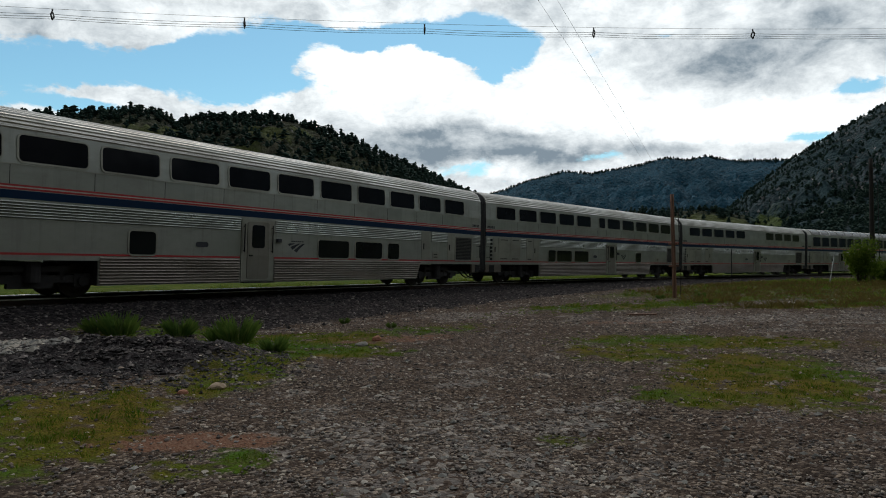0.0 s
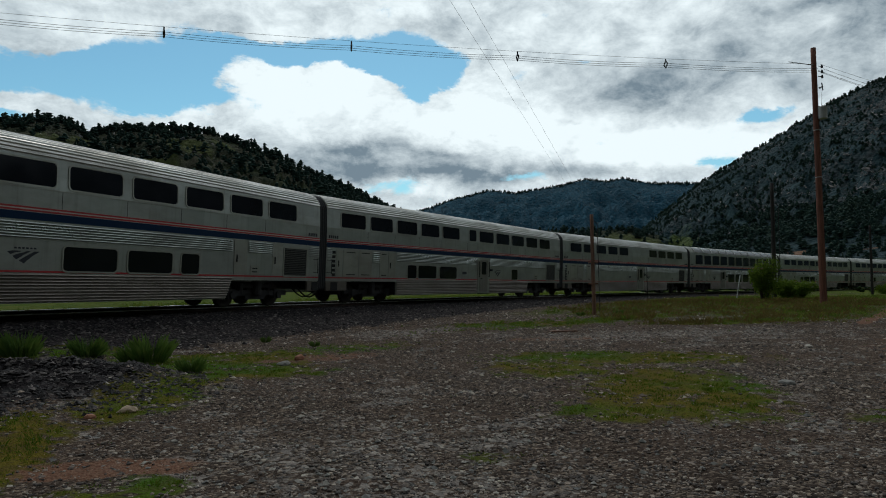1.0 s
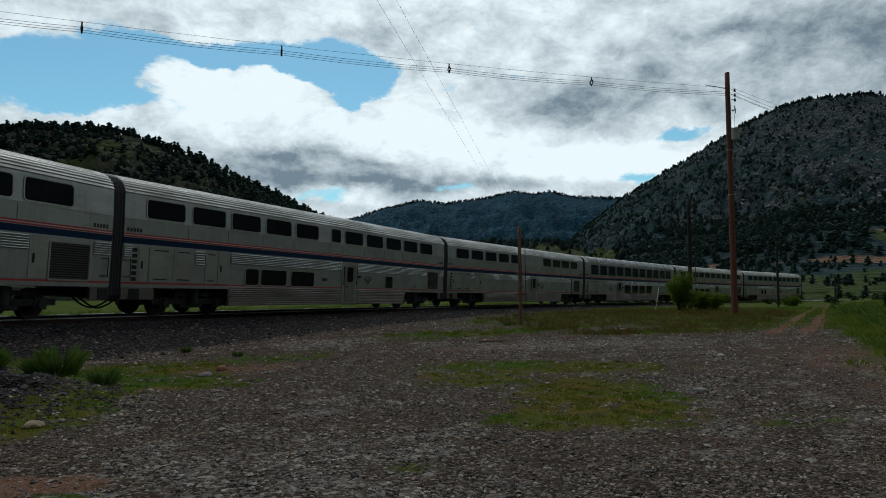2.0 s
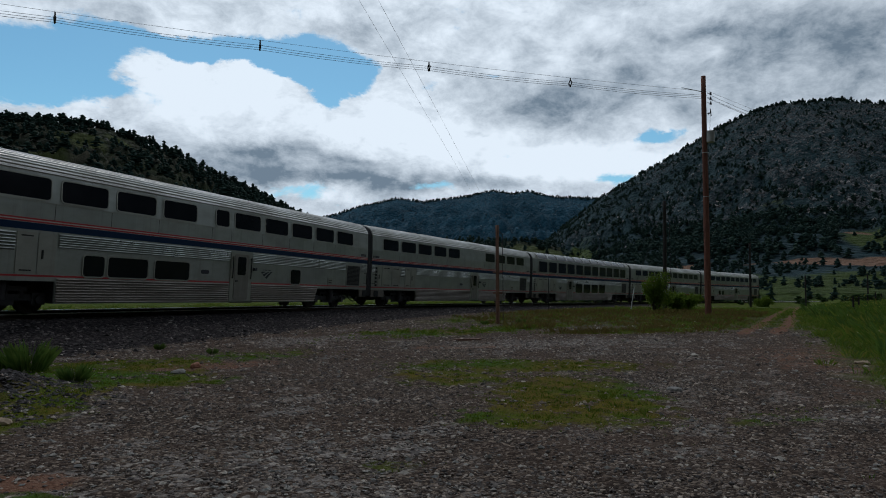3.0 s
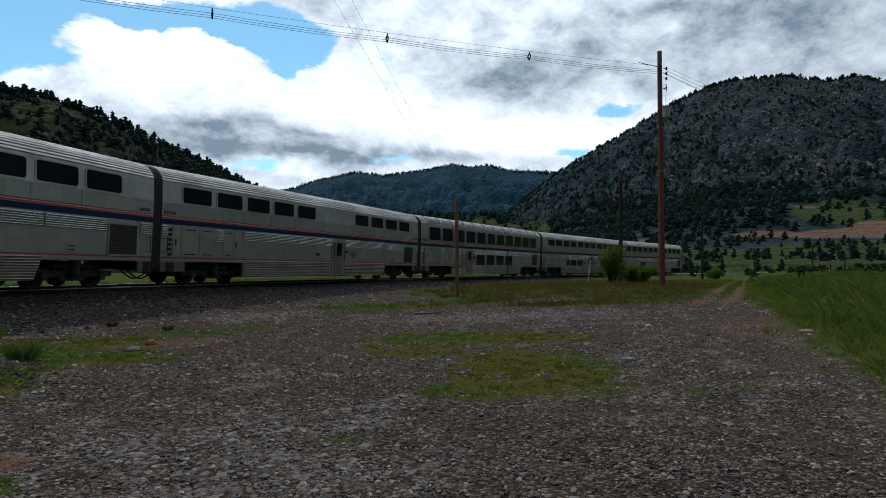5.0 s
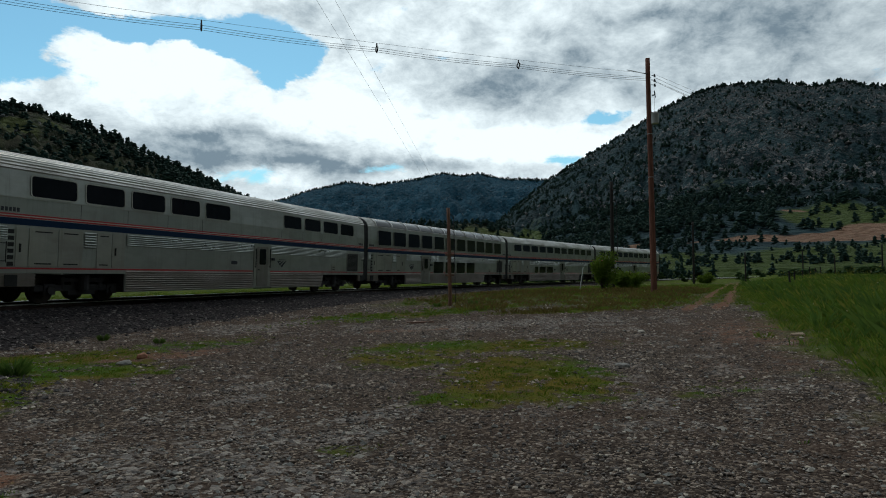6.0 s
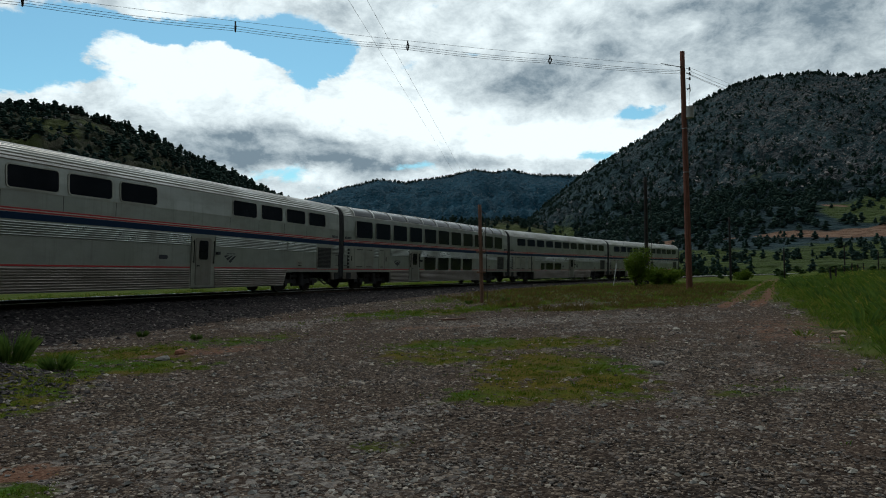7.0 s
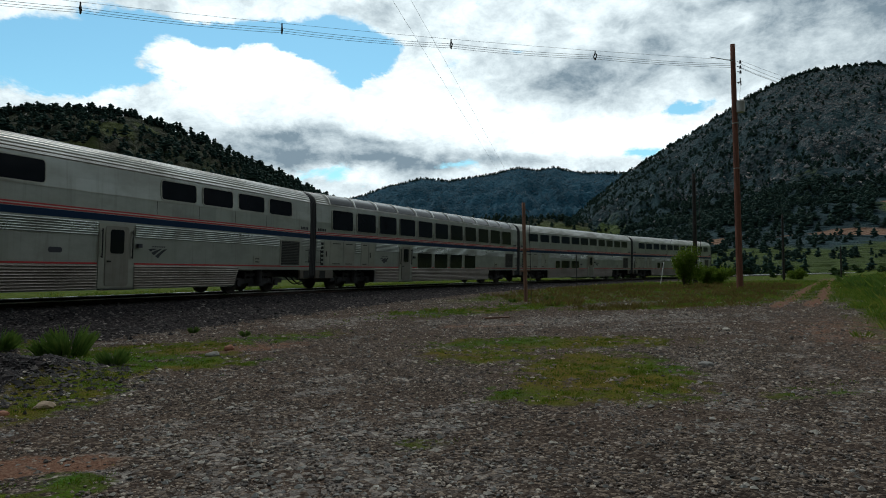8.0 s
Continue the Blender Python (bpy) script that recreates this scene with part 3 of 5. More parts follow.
class Hill:
    """A slope that climbs from near to a ridge and falls behind it."""

    def __init__(self, name, label, rows, near, far, shape, rough, seed, material, step):
        self.rows, self.near, self.far, self.shape, self.rough, self.seed = rows, near, far, shape, rough, seed
        self.name, self.label, self.material, self.step = name, label, material, step

    def place(self, az, t):
        """t: 0 at the foot, 1 on the ridge, beyond it the back."""
        az, t = np.asarray(az, float), np.asarray(t, float)
        d = self.near + (self.far - self.near) * t
        el = ridge(az, self.rows)
        top = self.far * np.tan(np.radians(el))
        ts, hs = zip(*self.shape)
        up = np.where(t <= 1, np.interp(t, ts, hs), 1 - 1.1 * (t - 1))
        x, y = d * np.sin(np.radians(az)), d * np.cos(np.radians(az))
        bumps = waves(x, y, self.seed, self.far * 0.10) * 0.6 + waves(x, y, self.seed + 1, self.far * 0.035) * 0.3 + waves(x, y, self.seed + 2, self.far * 0.012) * 0.14
        keep = np.sin(np.clip(t, 0, 1) * math.pi) ** 0.8 * (0.12 + 0.88 * smooth(t, 0.18, 0.45))
        z = EYE + (top - EYE) * up + bumps * self.rough * keep
        # the slope never stands above the sight line to its own ridge
        lim = EYE + d * np.tan(np.radians(el)) * (0.25 + 0.75 * np.clip(t, 0, 1) ** 0.5) * 0.995
        z = np.where(t < 1, np.minimum(z, lim), z)
        z += np.where(t >= 0.9, waves(x, y, self.seed + 4, self.far * 0.01) * self.far * 0.0012, 0)
        return x, y, np.where(t <= 0, -3.0, z)

    def build(self, layers):
        az = np.arange(self.rows[0][0], self.rows[-1][0], self.step)
        t = np.concatenate([np.linspace(0, 1, 70), np.linspace(1.04, 1.5, 8)])
        T, A = np.meshgrid(t, az, indexing="ij")
        x, y, z = self.place(A, T)
        ob = sheet(self.name, np.stack([x, y, z], -1).reshape(-1, 3).tolist(), grid_quads(len(t), len(az)), self.material, layers(A, T, x, y))
        return tagged(ob, self.label, "hill", kind="structure")


def plain_layers(rock, meadow_rows=(), cut_rows=()):
    def layers(A, T, x, y):
        me, cu = np.zeros(A.shape), np.zeros(A.shape)
        for rows, out in ((meadow_rows, me), (cut_rows, cu)):
            for a0, t0, ra, rt, amp in rows:
                np.maximum(out, amp * np.exp(-(((A - a0) / ra) ** 2 + ((T - t0) / rt) ** 2) ** 1.5), out=out)
        return dict(rock=np.full(A.shape, rock), meadow=me, cut=cu)
    return layers


HL = Hill("left_hill", "dark pine-covered hill with small grassy openings", RIDGE_L, 130, 620, [(0, 0), (0.25, 0.1), (0.6, 0.5), (1, 1)], 9, 31, HILL_L, 0.16)
HM = Hill("far_mountain", "distant forested mountain with blue haze in its colours", RIDGE_M, 1500, 2900, [(0, 0), (0.3, 0.15), (0.7, 0.62), (1, 1)], 60, 41, HILL_M, 0.09)
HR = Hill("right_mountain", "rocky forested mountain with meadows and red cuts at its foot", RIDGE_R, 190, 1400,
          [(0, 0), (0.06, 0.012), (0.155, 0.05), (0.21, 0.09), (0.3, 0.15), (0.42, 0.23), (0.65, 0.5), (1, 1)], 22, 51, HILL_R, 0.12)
HB = Hill("low_ridge", "low dark wooded ridge", RIDGE_LOW, 330, 800, [(0, 0), (0.4, 0.25), (1, 1)], 5, 61, HILL_L, 0.2)
L_MEADOW = [(-25, 0.75, 3, 0.12, 0.7), (-14.5, 0.8, 2.5, 0.1, 0.75), (-18, 0.6, 4, 0.1, 0.6), (-9, 0.55, 4, 0.1, 0.5), (-22, 0.85, 2, 0.06, 0.6), (-12, 0.9, 1.5, 0.05, 0.6)]
R_MEADOW = [(25.5, 0.33, 2.4, 0.12, 0.85), (50, 0.225, 5.5, 0.055, 1.0), (59, 0.2, 8, 0.1, 1.0), (53, 0.04, 12, 0.10, 1.0), (41, 0.4, 3, 0.05, 0.45), (36, 0.03, 11, 0.07, 0.9)]
R_CUT = [(49, 0.150, 5.0, 0.016, 1.0), (44.0, 0.149, 4.0, 0.013, 1.0), (51.5, 0.178, 3.0, 0.014, 1.0), (46.3, 0.245, 1.3, 0.010, 0.8), (35.0, 0.156, 2.6, 0.015, 0.9), (39.5, 0.146, 2, 0.010, 0.6)]
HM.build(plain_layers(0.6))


def crag_share(az, t):
    """How bare the mountain is: rocky ribs, with dark wooded gullies between."""
    rib = 0.42 + 0.5 * waves(az, t * 30 + az * 0.25, 55, 9.0) + 0.2 * waves(az, t * 30, 56, 3.0)
    bare_face = np.exp(-(((az - 45) / 8) ** 2 + ((t - 0.66) / 0.3) ** 2))
    return np.clip((rib + 0.55 * bare_face) * smooth(t, 0.26, 0.42) * (0.4 + 0.6 * smooth(az, 27, 41)), 0, 1)


def right_layers(A, T, x, y):
    out = plain_layers(0.5, R_MEADOW, R_CUT)(A, T, x, y)
    out["rock"] = crag_share(A, T)
    return out


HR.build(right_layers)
HL.build(plain_layers(0.35, L_MEADOW))
# added hill out of view; it darkens the train's near side and windows
HQ = Hill("unseen_rear_hill", "added unseen wooded hill behind the lot, blocking light", [(80, 8), (95, 17), (115, 23), (150, 26), (185, 27), (225, 24), (262, 15), (292, 4)], 45, 230, [(0, 0), (0.3, 0.12), (1, 1)], 6, 65, HILL_L, 1.0)
HQ.build(plain_layers(0.3))
HB.build(plain_layers(0.1, [(22.5, 0.75, 4, 0.2, 0.8), (14, 0.5, 3, 0.2, 0.5)]))


# ---------------------------------------------------------------- pines on the hills
def pine_template(seed, clumps=11):
    """A ragged crown of jagged clumps on a thin trunk, one unit high."""
    rnd = np.random.RandomState(seed)
    v, f = [], []
    ph = 6
    for i in range(clumps):
        t = i / (clumps - 1)
        zc = 0.16 + 0.66 * t
        wide = (0.21 if seed % 3 else 0.27) * (0.62 + 0.5 * math.sin(math.pi * min(1, t * 1.05 + 0.12))) * rnd.uniform(0.7, 1.15)
        a0 = rnd.uniform(0, 6.28)
        off = wide * 0.7 * (1 - t)
        cx, cy = off * math.cos(a0), off * math.sin(a0)
        k = len(v)
        for j in range(ph):
            a = 6.283 * j / ph + rnd.uniform(-0.3, 0.3)
            q = wide * rnd.uniform(0.35, 1.3)
            v.append((cx + q * math.cos(a), cy + q * math.sin(a), zc + rnd.uniform(-0.07, 0.05)))
        v.append((cx * 0.5, cy * 0.5, min(1.0, zc + rnd.uniform(0.12, 0.22))))
        v.append((cx, cy, zc - 0.04))
        for j in range(ph):
            f += [(k + j, k + (j + 1) % ph, k + ph), (k + (j + 1) % ph, k + j, k + ph + 1)]
    k = len(v)
    v += [(0.02, 0, 0), (-0.01, 0.017, 0), (-0.01, -0.017, 0), (0, 0, 0.8)]
    f += [(k, k + 1, k + 3), (k + 1, k + 2, k + 3), (k + 2, k, k + 3)]
    return np.array(v), np.array(f)


def scatter(name, templates, places, sizes, material, label, category, squash=(1, 1), lean=0.0, seed=1, flat=True, kind="stuff"):
    """One mesh of many small turned and scaled copies of the given shapes."""
    rnd = np.random.RandomState(seed)
    pick = rnd.randint(0, len(templates), len(places))
    allv, allf, base = [], [], 0
    for i, (tv, tf) in enumerate(templates):
        P, S = places[pick == i], sizes[pick == i]
        n = len(P)
        if not n:
            continue
        a = rnd.uniform(0, 6.283, n)
        wide = S * rnd.uniform(squash[0], squash[1], n)
        c, s = np.cos(a)[:, None], np.sin(a)[:, None]
        vx = (tv[None, :, 0] * c - tv[None, :, 1] * s) * wide[:, None]
        vy = (tv[None, :, 0] * s + tv[None, :, 1] * c) * wide[:, None]
        vz = tv[None, :, 2] * S[:, None]
        if lean:
            lx, ly = rnd.normal(0, lean, n)[:, None], rnd.normal(0, lean, n)[:, None]
            vx, vy = vx + vz * lx, vy + vz * ly
        v = np.stack([vx, vy, vz], -1) + P[:, None, :]
        allv.append(v.reshape(-1, 3))
        allf.append((tf[None] + (np.arange(n) * len(tv))[:, None, None] + base).reshape(-1, tf.shape[1]))
        base += n * len(tv)
    V, Fc = np.concatenate(allv), np.concatenate(allf)
    me = bpy.data.meshes.new(name)
    me.vertices.add(len(V))
    me.vertices.foreach_set("co", V.astype(np.float32).ravel())
    w = Fc.shape[1]
    me.loops.add(Fc.size)
    me.loops.foreach_set("vertex_index", Fc.astype(np.int32).ravel())
    me.polygons.add(len(Fc))
    me.polygons.foreach_set("loop_start", np.arange(0, Fc.size, w, dtype=np.int32))
    me.materials.append(material)
    me.update(calc_edges=True)
    me.polygons.foreach_set("use_smooth", np.full(len(Fc), not flat))
    return tagged(new(name, me), label, category, kind=kind)


PINES = [pine_template(s) for s in range(6)]


def wood(hill, n, lo, hi, t_lo, t_hi, size, seed, name, label, clear=(), spare=0.0, power=1.0, wide=(1.05, 1.7)):
    rnd = np.random.RandomState(seed)
    az = rnd.uniform(lo, hi, n * 3)
    t = t_lo + (t_hi - t_lo) * rnd.rand(n * 3) ** power
    keep = np.ones(n * 3)
    for a0, t0, ra, rt, amp in clear:
        keep *= 1 - min(1, amp * 1.4) * np.exp(-((az - a0) / ra) ** 2 - ((t - t0) / rt) ** 2)
    x, y, z = hill.place(az, t)
    keep *= 1 - spare * (crag_share(az, t) if hill is HR and t_hi > 0.9 else smooth(waves(x, y, seed + 7, hill.far * 0.08), -0.2, 0.6))
    ok = np.nonzero(rnd.rand(n * 3) < keep)[0][:n]
    P = np.stack([x, y, z - 0.6], -1)[ok]
    S = rnd.uniform(size[0], size[1], len(ok)) * rnd.choice([0.6, 0.85, 1, 1.15], len(ok))
    return scatter(name, PINES, P, S, PINE, label, "trees", wide, 0.06, seed, flat=False)


def outcrops(hill, n, lo, hi, t_lo, t_hi, size, share, seed, name, label, material):
    """Bare boulders and ledges breaking through the slope."""
    rnd = np.random.RandomState(seed)
    az, t = rnd.uniform(lo, hi, n * 3), rnd.uniform(t_lo, t_hi, n * 3)
    k = np.nonzero(rnd.rand(n * 3) < share(az, t) ** 1.5)[0][:n]
    x, y, z = hill.place(az[k], t[k])
    S = size[0] + (size[1] - size[0]) * rnd.rand(len(k)) ** 2.5
    v = np.array([(1, 0, 0), (0, 1, 0), (-1, 0, 0), (0, -1, 0), (0, 0, 1.1), (0, 0, -0.6), (0.6, 0.5, 0.5), (-0.6, -0.5, 0.45)], float)
    f = np.array([(0, 6, 4), (6, 1, 4), (1, 2, 4), (2, 7, 4), (7, 3, 4), (3, 0, 4), (0, 1, 6), (2, 3, 7), (1, 0, 5), (2, 1, 5), (3, 2, 5), (0, 3, 5)])
    shapes = [(v + rnd.uniform(-0.32, 0.32, v.shape), f) for _ in range(6)]
    scatter(name, shapes, np.stack([x, y, z], -1), S, material, label, "rocks", (0.6, 1.2), 0.3, seed)


outcrops(HR, 8500, 24, 62, 0.28, 1.0, (0.6, 2.6), crag_share, 171, "mountain_outcrops", "grey rock outcrops breaking through the mountain's forest", CRAG)
outcrops(HM, 4000, 0, 38, 0.4, 1.0, (1.5, 5.0), lambda a, t: np.clip(0.5 + 0.6 * waves(a, t * 20, 57, 4.0), 0, 1), 172, "far_outcrops", "far mountain rock faces with blue haze in their colour", HAZED_CRAG)
outcrops(HL, 90, -34, 4, 0.7, 1.0, (0.6, 2.0), lambda a, t: np.clip(0.4 + 0.6 * waves(a, t * 20, 58, 5.0), 0, 1), 173, "hill_outcrops", "small grey rocks on the pine hill", CRAG)
wood(HL, 2900, -45, 8, 0.35, 1.0, (4.5, 8), 71, "pine_wood_left", "dark ponderosa pines covering the hill", L_MEADOW, 0.35)
wood(HL, 420, -34, 8, 0.985, 1.01, (4.5, 9), 72, "pine_ridge_left", "dark pines standing along the hill's crest", (), 0.5)
wood(HB, 900, 9, 30, 0.2, 1.0, (5, 9), 73, "pine_wood_low", "dark pines on the low ridge", [(22.5, 0.75, 4, 0.2, 0.8)])
wood(HR, 9500, 20, 62, 0.27, 1.0, (3.5, 6.5), 74, "pine_wood_right", "dark pines scattered over the rocky slopes", R_MEADOW[:5] + R_CUT, 0.75, 1.2)
wood(HR, 700, 22, 58, 0.99, 1.005, (5, 9), 75, "pine_ridge_right", "small pines along the mountain's crest", ())
wood(HR, 330, 24, 52, 0.03, 0.13, (2.2, 4.4), 76, "pine_foot_right", "dark pines along the foot of the mountain", R_CUT, 0.7)
wood(HR, 1500, 27, 45, 0.13, 0.38, (3.5, 7), 78, "pine_belt_right", "dense dark pines below the slopes", [(a, b, c, d * 1.6, e) for a, b, c, d, e in R_CUT], 0.3)
wood(HR, 70, 45, 58, 0.16, 0.27, (4, 7), 79, "pine_meadow_right", "single pines standing in the hill meadow", R_CUT)
wood(HM, 1300, -2, 38, 0.985, 1.005, (6, 11), 77, "pine_ridge_far", "tiny trees along the far crest", ())


# ---------------------------------------------------------------- track
def part(name, bm, material, parent=None, label="", smooth_shade=False):
    me = bpy.data.meshes.new(name)
    bm.to_mesh(me)
    bm.free()
    for m_ in (material if isinstance(material, (list, tuple)) else (material,)):
        me.materials.append(m_)
    if smooth_shade:
        me.polygons.foreach_set("use_smooth", np.full(len(me.polygons), True))
    ob = new(name, me)
    if parent:
        ob.parent = parent
    if label:
        tagged(ob, label)
    return ob


def box(bm, x0, x1, y0, y1, z0, z1, index=0):
    v = [bm.verts.new(c) for c in ((x0, y0, z0), (x1, y0, z0), (x1, y1, z0), (x0, y1, z0), (x0, y0, z1), (x1, y0, z1), (x1, y1, z1), (x0, y1, z1))]
    for f in ((3, 2, 1, 0), (4, 5, 6, 7), (0, 1, 5, 4), (1, 2, 6, 5), (2, 3, 7, 6), (3, 0, 4, 7)):
        bm.faces.new([v[i] for i in f]).material_index = index
    return v


def tube(bm, a, b, r0, r1=None, sides=10, index=0):
    a, b = Vector(a), Vector(b)
    r1 = r0 if r1 is None else r1
    q = (b - a).to_track_quat("Z", "Y")
    rings = []
    for p, r in ((a, r0), (b, r1)):
        rings.append([bm.verts.new(p + q @ Vector((r * math.cos(6.2832 * i / sides), r * math.sin(6.2832 * i / sides), 0))) for i in range(sides)])
    for i in range(sides):
        j = (i + 1) % sides
        bm.faces.new((rings[0][i], rings[0][j], rings[1][j], rings[1][i])).material_index = index
    bm.faces.new(rings[0][::-1]).material_index = index
    bm.faces.new(rings[1]).material_index = index


def sweep_rail(name, side):
    """One rail, swept along the track; side is its offset from the centre."""
    prof = [(-0.07, -0.17), (-0.012, -0.14), (-0.012, -0.045), (-0.037, -0.04), (-0.037, -0.014), (-0.022, -0.003), (0.0, 0.0), (0.022, -0.003), (0.037, -0.014), (0.037, -0.04), (0.012, -0.045), (0.012, -0.14), (0.07, -0.17)]
    s = np.arange(-70, 420, 2.0)
    v = []
    c = math.tan(radians(CANT))
    for q in s:
        x, y, h = on_track(q)
        top = float(np.interp(q, TS, TZ))
        for o, z in prof:
            off = side + o
            v.append((x + off * math.cos(h), y - off * math.sin(h), top + z - off * c))
    k = len(prof)
    faces = [(i * k + j, (i + 1) * k + j, (i + 1) * k + (j + 1) % k, i * k + (j + 1) % k) for i in range(len(s) - 1) for j in range(k)]
    me = bpy.data.meshes.new(name)
    me.from_pydata(v, [], faces)
    me.materials.append(RAILM)
    me.materials.append(RAILTOP)
    for i, p in enumerate(me.polygons):
        p.material_index = 1 if i % k in (3, 4, 5, 6, 7, 8) else 0
    ob = new(name, me)
    ob.parent = TRACK
    return tagged(ob, "worn steel rail with a bright polished head")


TRACK = new("track")
tagged(TRACK, "curving railway track on dark ballast", "track", kind="structure")
sweep_rail("rail", GAUGE / 2)
sweep_rail("rail", -GAUGE / 2)


def ties():
    bm = bmesh.new()
    box(bm, -0.11, 0.11, -1.3, 1.3, -0.2, 0.0)
    bmesh.ops.bevel(bm, geom=bm.edges[:], offset=0.012, segments=1, affect="EDGES")
    first = part("tie", bm, TIE, TRACK)
    for i in range(300):
        x, y, h = on_track(-45 + 0.52 * i)
        ob = first if i == 0 else new("tie", first.data)
        ob.parent = TRACK
        ob.matrix_basis = pose(x, y, float(rail_z(y)) - 0.172, CANT + random.uniform(-0.4, 0.4), 0, 90 - math.degrees(h) + random.uniform(-1.5, 1.5))


ties()


# ---------------------------------------------------------------- the train
END = 0.38          # where the steel body begins behind the bellows
SIDE = [(1.55, 0.34), (1.55, 3.38), (1.50, 4.24)]          # lower side, belt, cantrail
ROOF = [(1.50, 4.24), (1.455, 4.38), (1.37, 4.52), (1.24, 4.65), (1.06, 4.755), (0.82, 4.83), (0.55, 4.88), (0.28, 4.905), (0.0, 4.92)]


def face_y(z):
    """The near side's face at a height above the rail."""
    return -1.55 if z < 3.38 else -1.55 + 0.05 * (z - 3.38) / 0.86


def rounded(bm, u0, u1, z0, z1, r, out, depth, index=0, seg=4):
    """A plate with rounded corners on the near side (out=1) or the far side (out=-1), standing depth proud."""
    pts = []
    for cx, cz, a0 in ((u1 - r, z1 - r, 0), (u0 + r, z1 - r, 90), (u0 + r, z0 + r, 180), (u1 - r, z0 + r, 270)):
        for i in range(seg + 1):
            a = radians(a0 + 90 * i / seg)
            pts.append((cx + r * math.cos(a), cz + r * math.sin(a)))
    def at(p, d):
        return (p[0], (face_y(p[1]) - d) * out, p[1])
    front = [bm.verts.new(at(p, depth)) for p in pts]
    back = [bm.verts.new(at(p, -0.03)) for p in pts]
    bm.faces.new(front if out > 0 else front[::-1]).material_index = index
    n = len(pts)
    for i in range(n):
        j = (i + 1) % n
        q = (front[i], back[i], back[j], front[j])
        bm.faces.new(q if out > 0 else q[::-1]).material_index = index


def ring(bm, u0, u1, z0, z1, r, w, out, depth):
    """A rounded frame of width w round an opening."""
    loops = []
    for grow, d in ((w, -0.02), (w, depth), (0, depth), (0, -0.01)):
        pts = []
        rr = r + grow
        for cx, cz, a0 in ((u1 - r, z1 - r, 0), (u0 + r, z1 - r, 90), (u0 + r, z0 + r, 180), (u1 - r, z0 + r, 270)):
            for i in range(5):
                a = radians(a0 + 22.5 * i)
                x, z = cx + rr * math.cos(a), cz + rr * math.sin(a)
                pts.append(bm.verts.new((x, (face_y(z) - d) * out, z)))
        loops.append(pts)
    for a, b in zip(loops, loops[1:]):
        for i in range(len(a)):
            j = (i + 1) % len(a)
            q = (a[i], b[i], b[j], a[j])
            bm.faces.new(q[::-1] if out > 0 else q)


def window(car, u0, u1, z0, z1, out=1, r=0.11, lift=0.0):
    bm = bmesh.new()
    ring(bm, u0, u1, z0, z1, r, 0.045, out, 0.022 + lift)
    w = part("window", bm, HATCH, car, "steel-framed tinted window")
    bm = bmesh.new()
    rounded(bm, u0 + 0.004, u1 - 0.004, z0 + 0.004, z1 - 0.004, r, out, 0.006 + lift)
    part("pane", bm, GLASS, w, "dark tinted glass pane")
    return w


def body(car, lower=0.34):
    """Side walls from the skirt to the cantrail, stepped up over the bogies, with floor and ends."""
    cuts = [(END, 1.02), (5.42, 1.02), (5.42, lower), (19.95, lower), (20.25, 1.02), (CAR_LEN - END, 1.02)]
    for out in (1, -1):
        bm = bmesh.new()
        low = [bm.verts.new((u, -1.55 * out, z)) for u, z in cuts]
        belt = [bm.verts.new((u, -1.55 * out, 3.38)) for u, _ in cuts]
        cant = [bm.verts.new((u, -1.50 * out, 4.24)) for u, _ in cuts]
        for rows in ((low, belt), (belt, cant)):
            for i in range(len(cuts) - 1):
                if cuts[i][0] == cuts[i + 1][0]:
                    continue
                q = (rows[0][i], rows[0][i + 1], rows[1][i + 1], rows[1][i])
                bm.faces.new(q if out > 0 else q[::-1])
        bmesh.ops.remove_doubles(bm, verts=bm.verts, dist=0.001)
        bmesh.ops.solidify(bm, geom=bm.faces[:], thickness=0.05)
        part("side_wall", bm, STEEL, car, "dull stainless steel side wall")
    bm = bmesh.new()
    box(bm, END + 0.02, CAR_LEN - END - 0.02, -1.49, 1.49, 1.03, 1.06)
    part("floor", bm, IRON, car)
    bm = bmesh.new()
    box(bm, 5.43, 19.96, -1.49, 1.49, lower, lower + 0.04)
    part("well_floor", bm, IRON, car)
    for u0 in (5.43, 19.9):
        bm = bmesh.new()
        box(bm, u0, u0 + 0.04, -1.49, 1.49, lower + 0.045, 1.02)
        part("well_bulkhead", bm, IRON, car)
    for u, d in ((END, 1), (CAR_LEN - END, -1)):
        bm = bmesh.new()
        prof = ((-1.49, 1.07), (-1.49, 3.38), (-1.45, 4.24), (1.45, 4.24), (1.49, 3.38), (1.49, 1.07))
        v = [bm.verts.new((u, y, z)) for y, z in prof]
        w = [bm.verts.new((u + d * 0.05, y, z)) for y, z in prof]
        bm.faces.new(v), bm.faces.new(w[::-1])
        for i in range(6):
            bm.faces.new((v[i], w[i], w[(i + 1) % 6], v[(i + 1) % 6]))
        bmesh.ops.recalc_face_normals(bm, faces=bm.faces)
        part("end_wall", bm, STEEL, car)


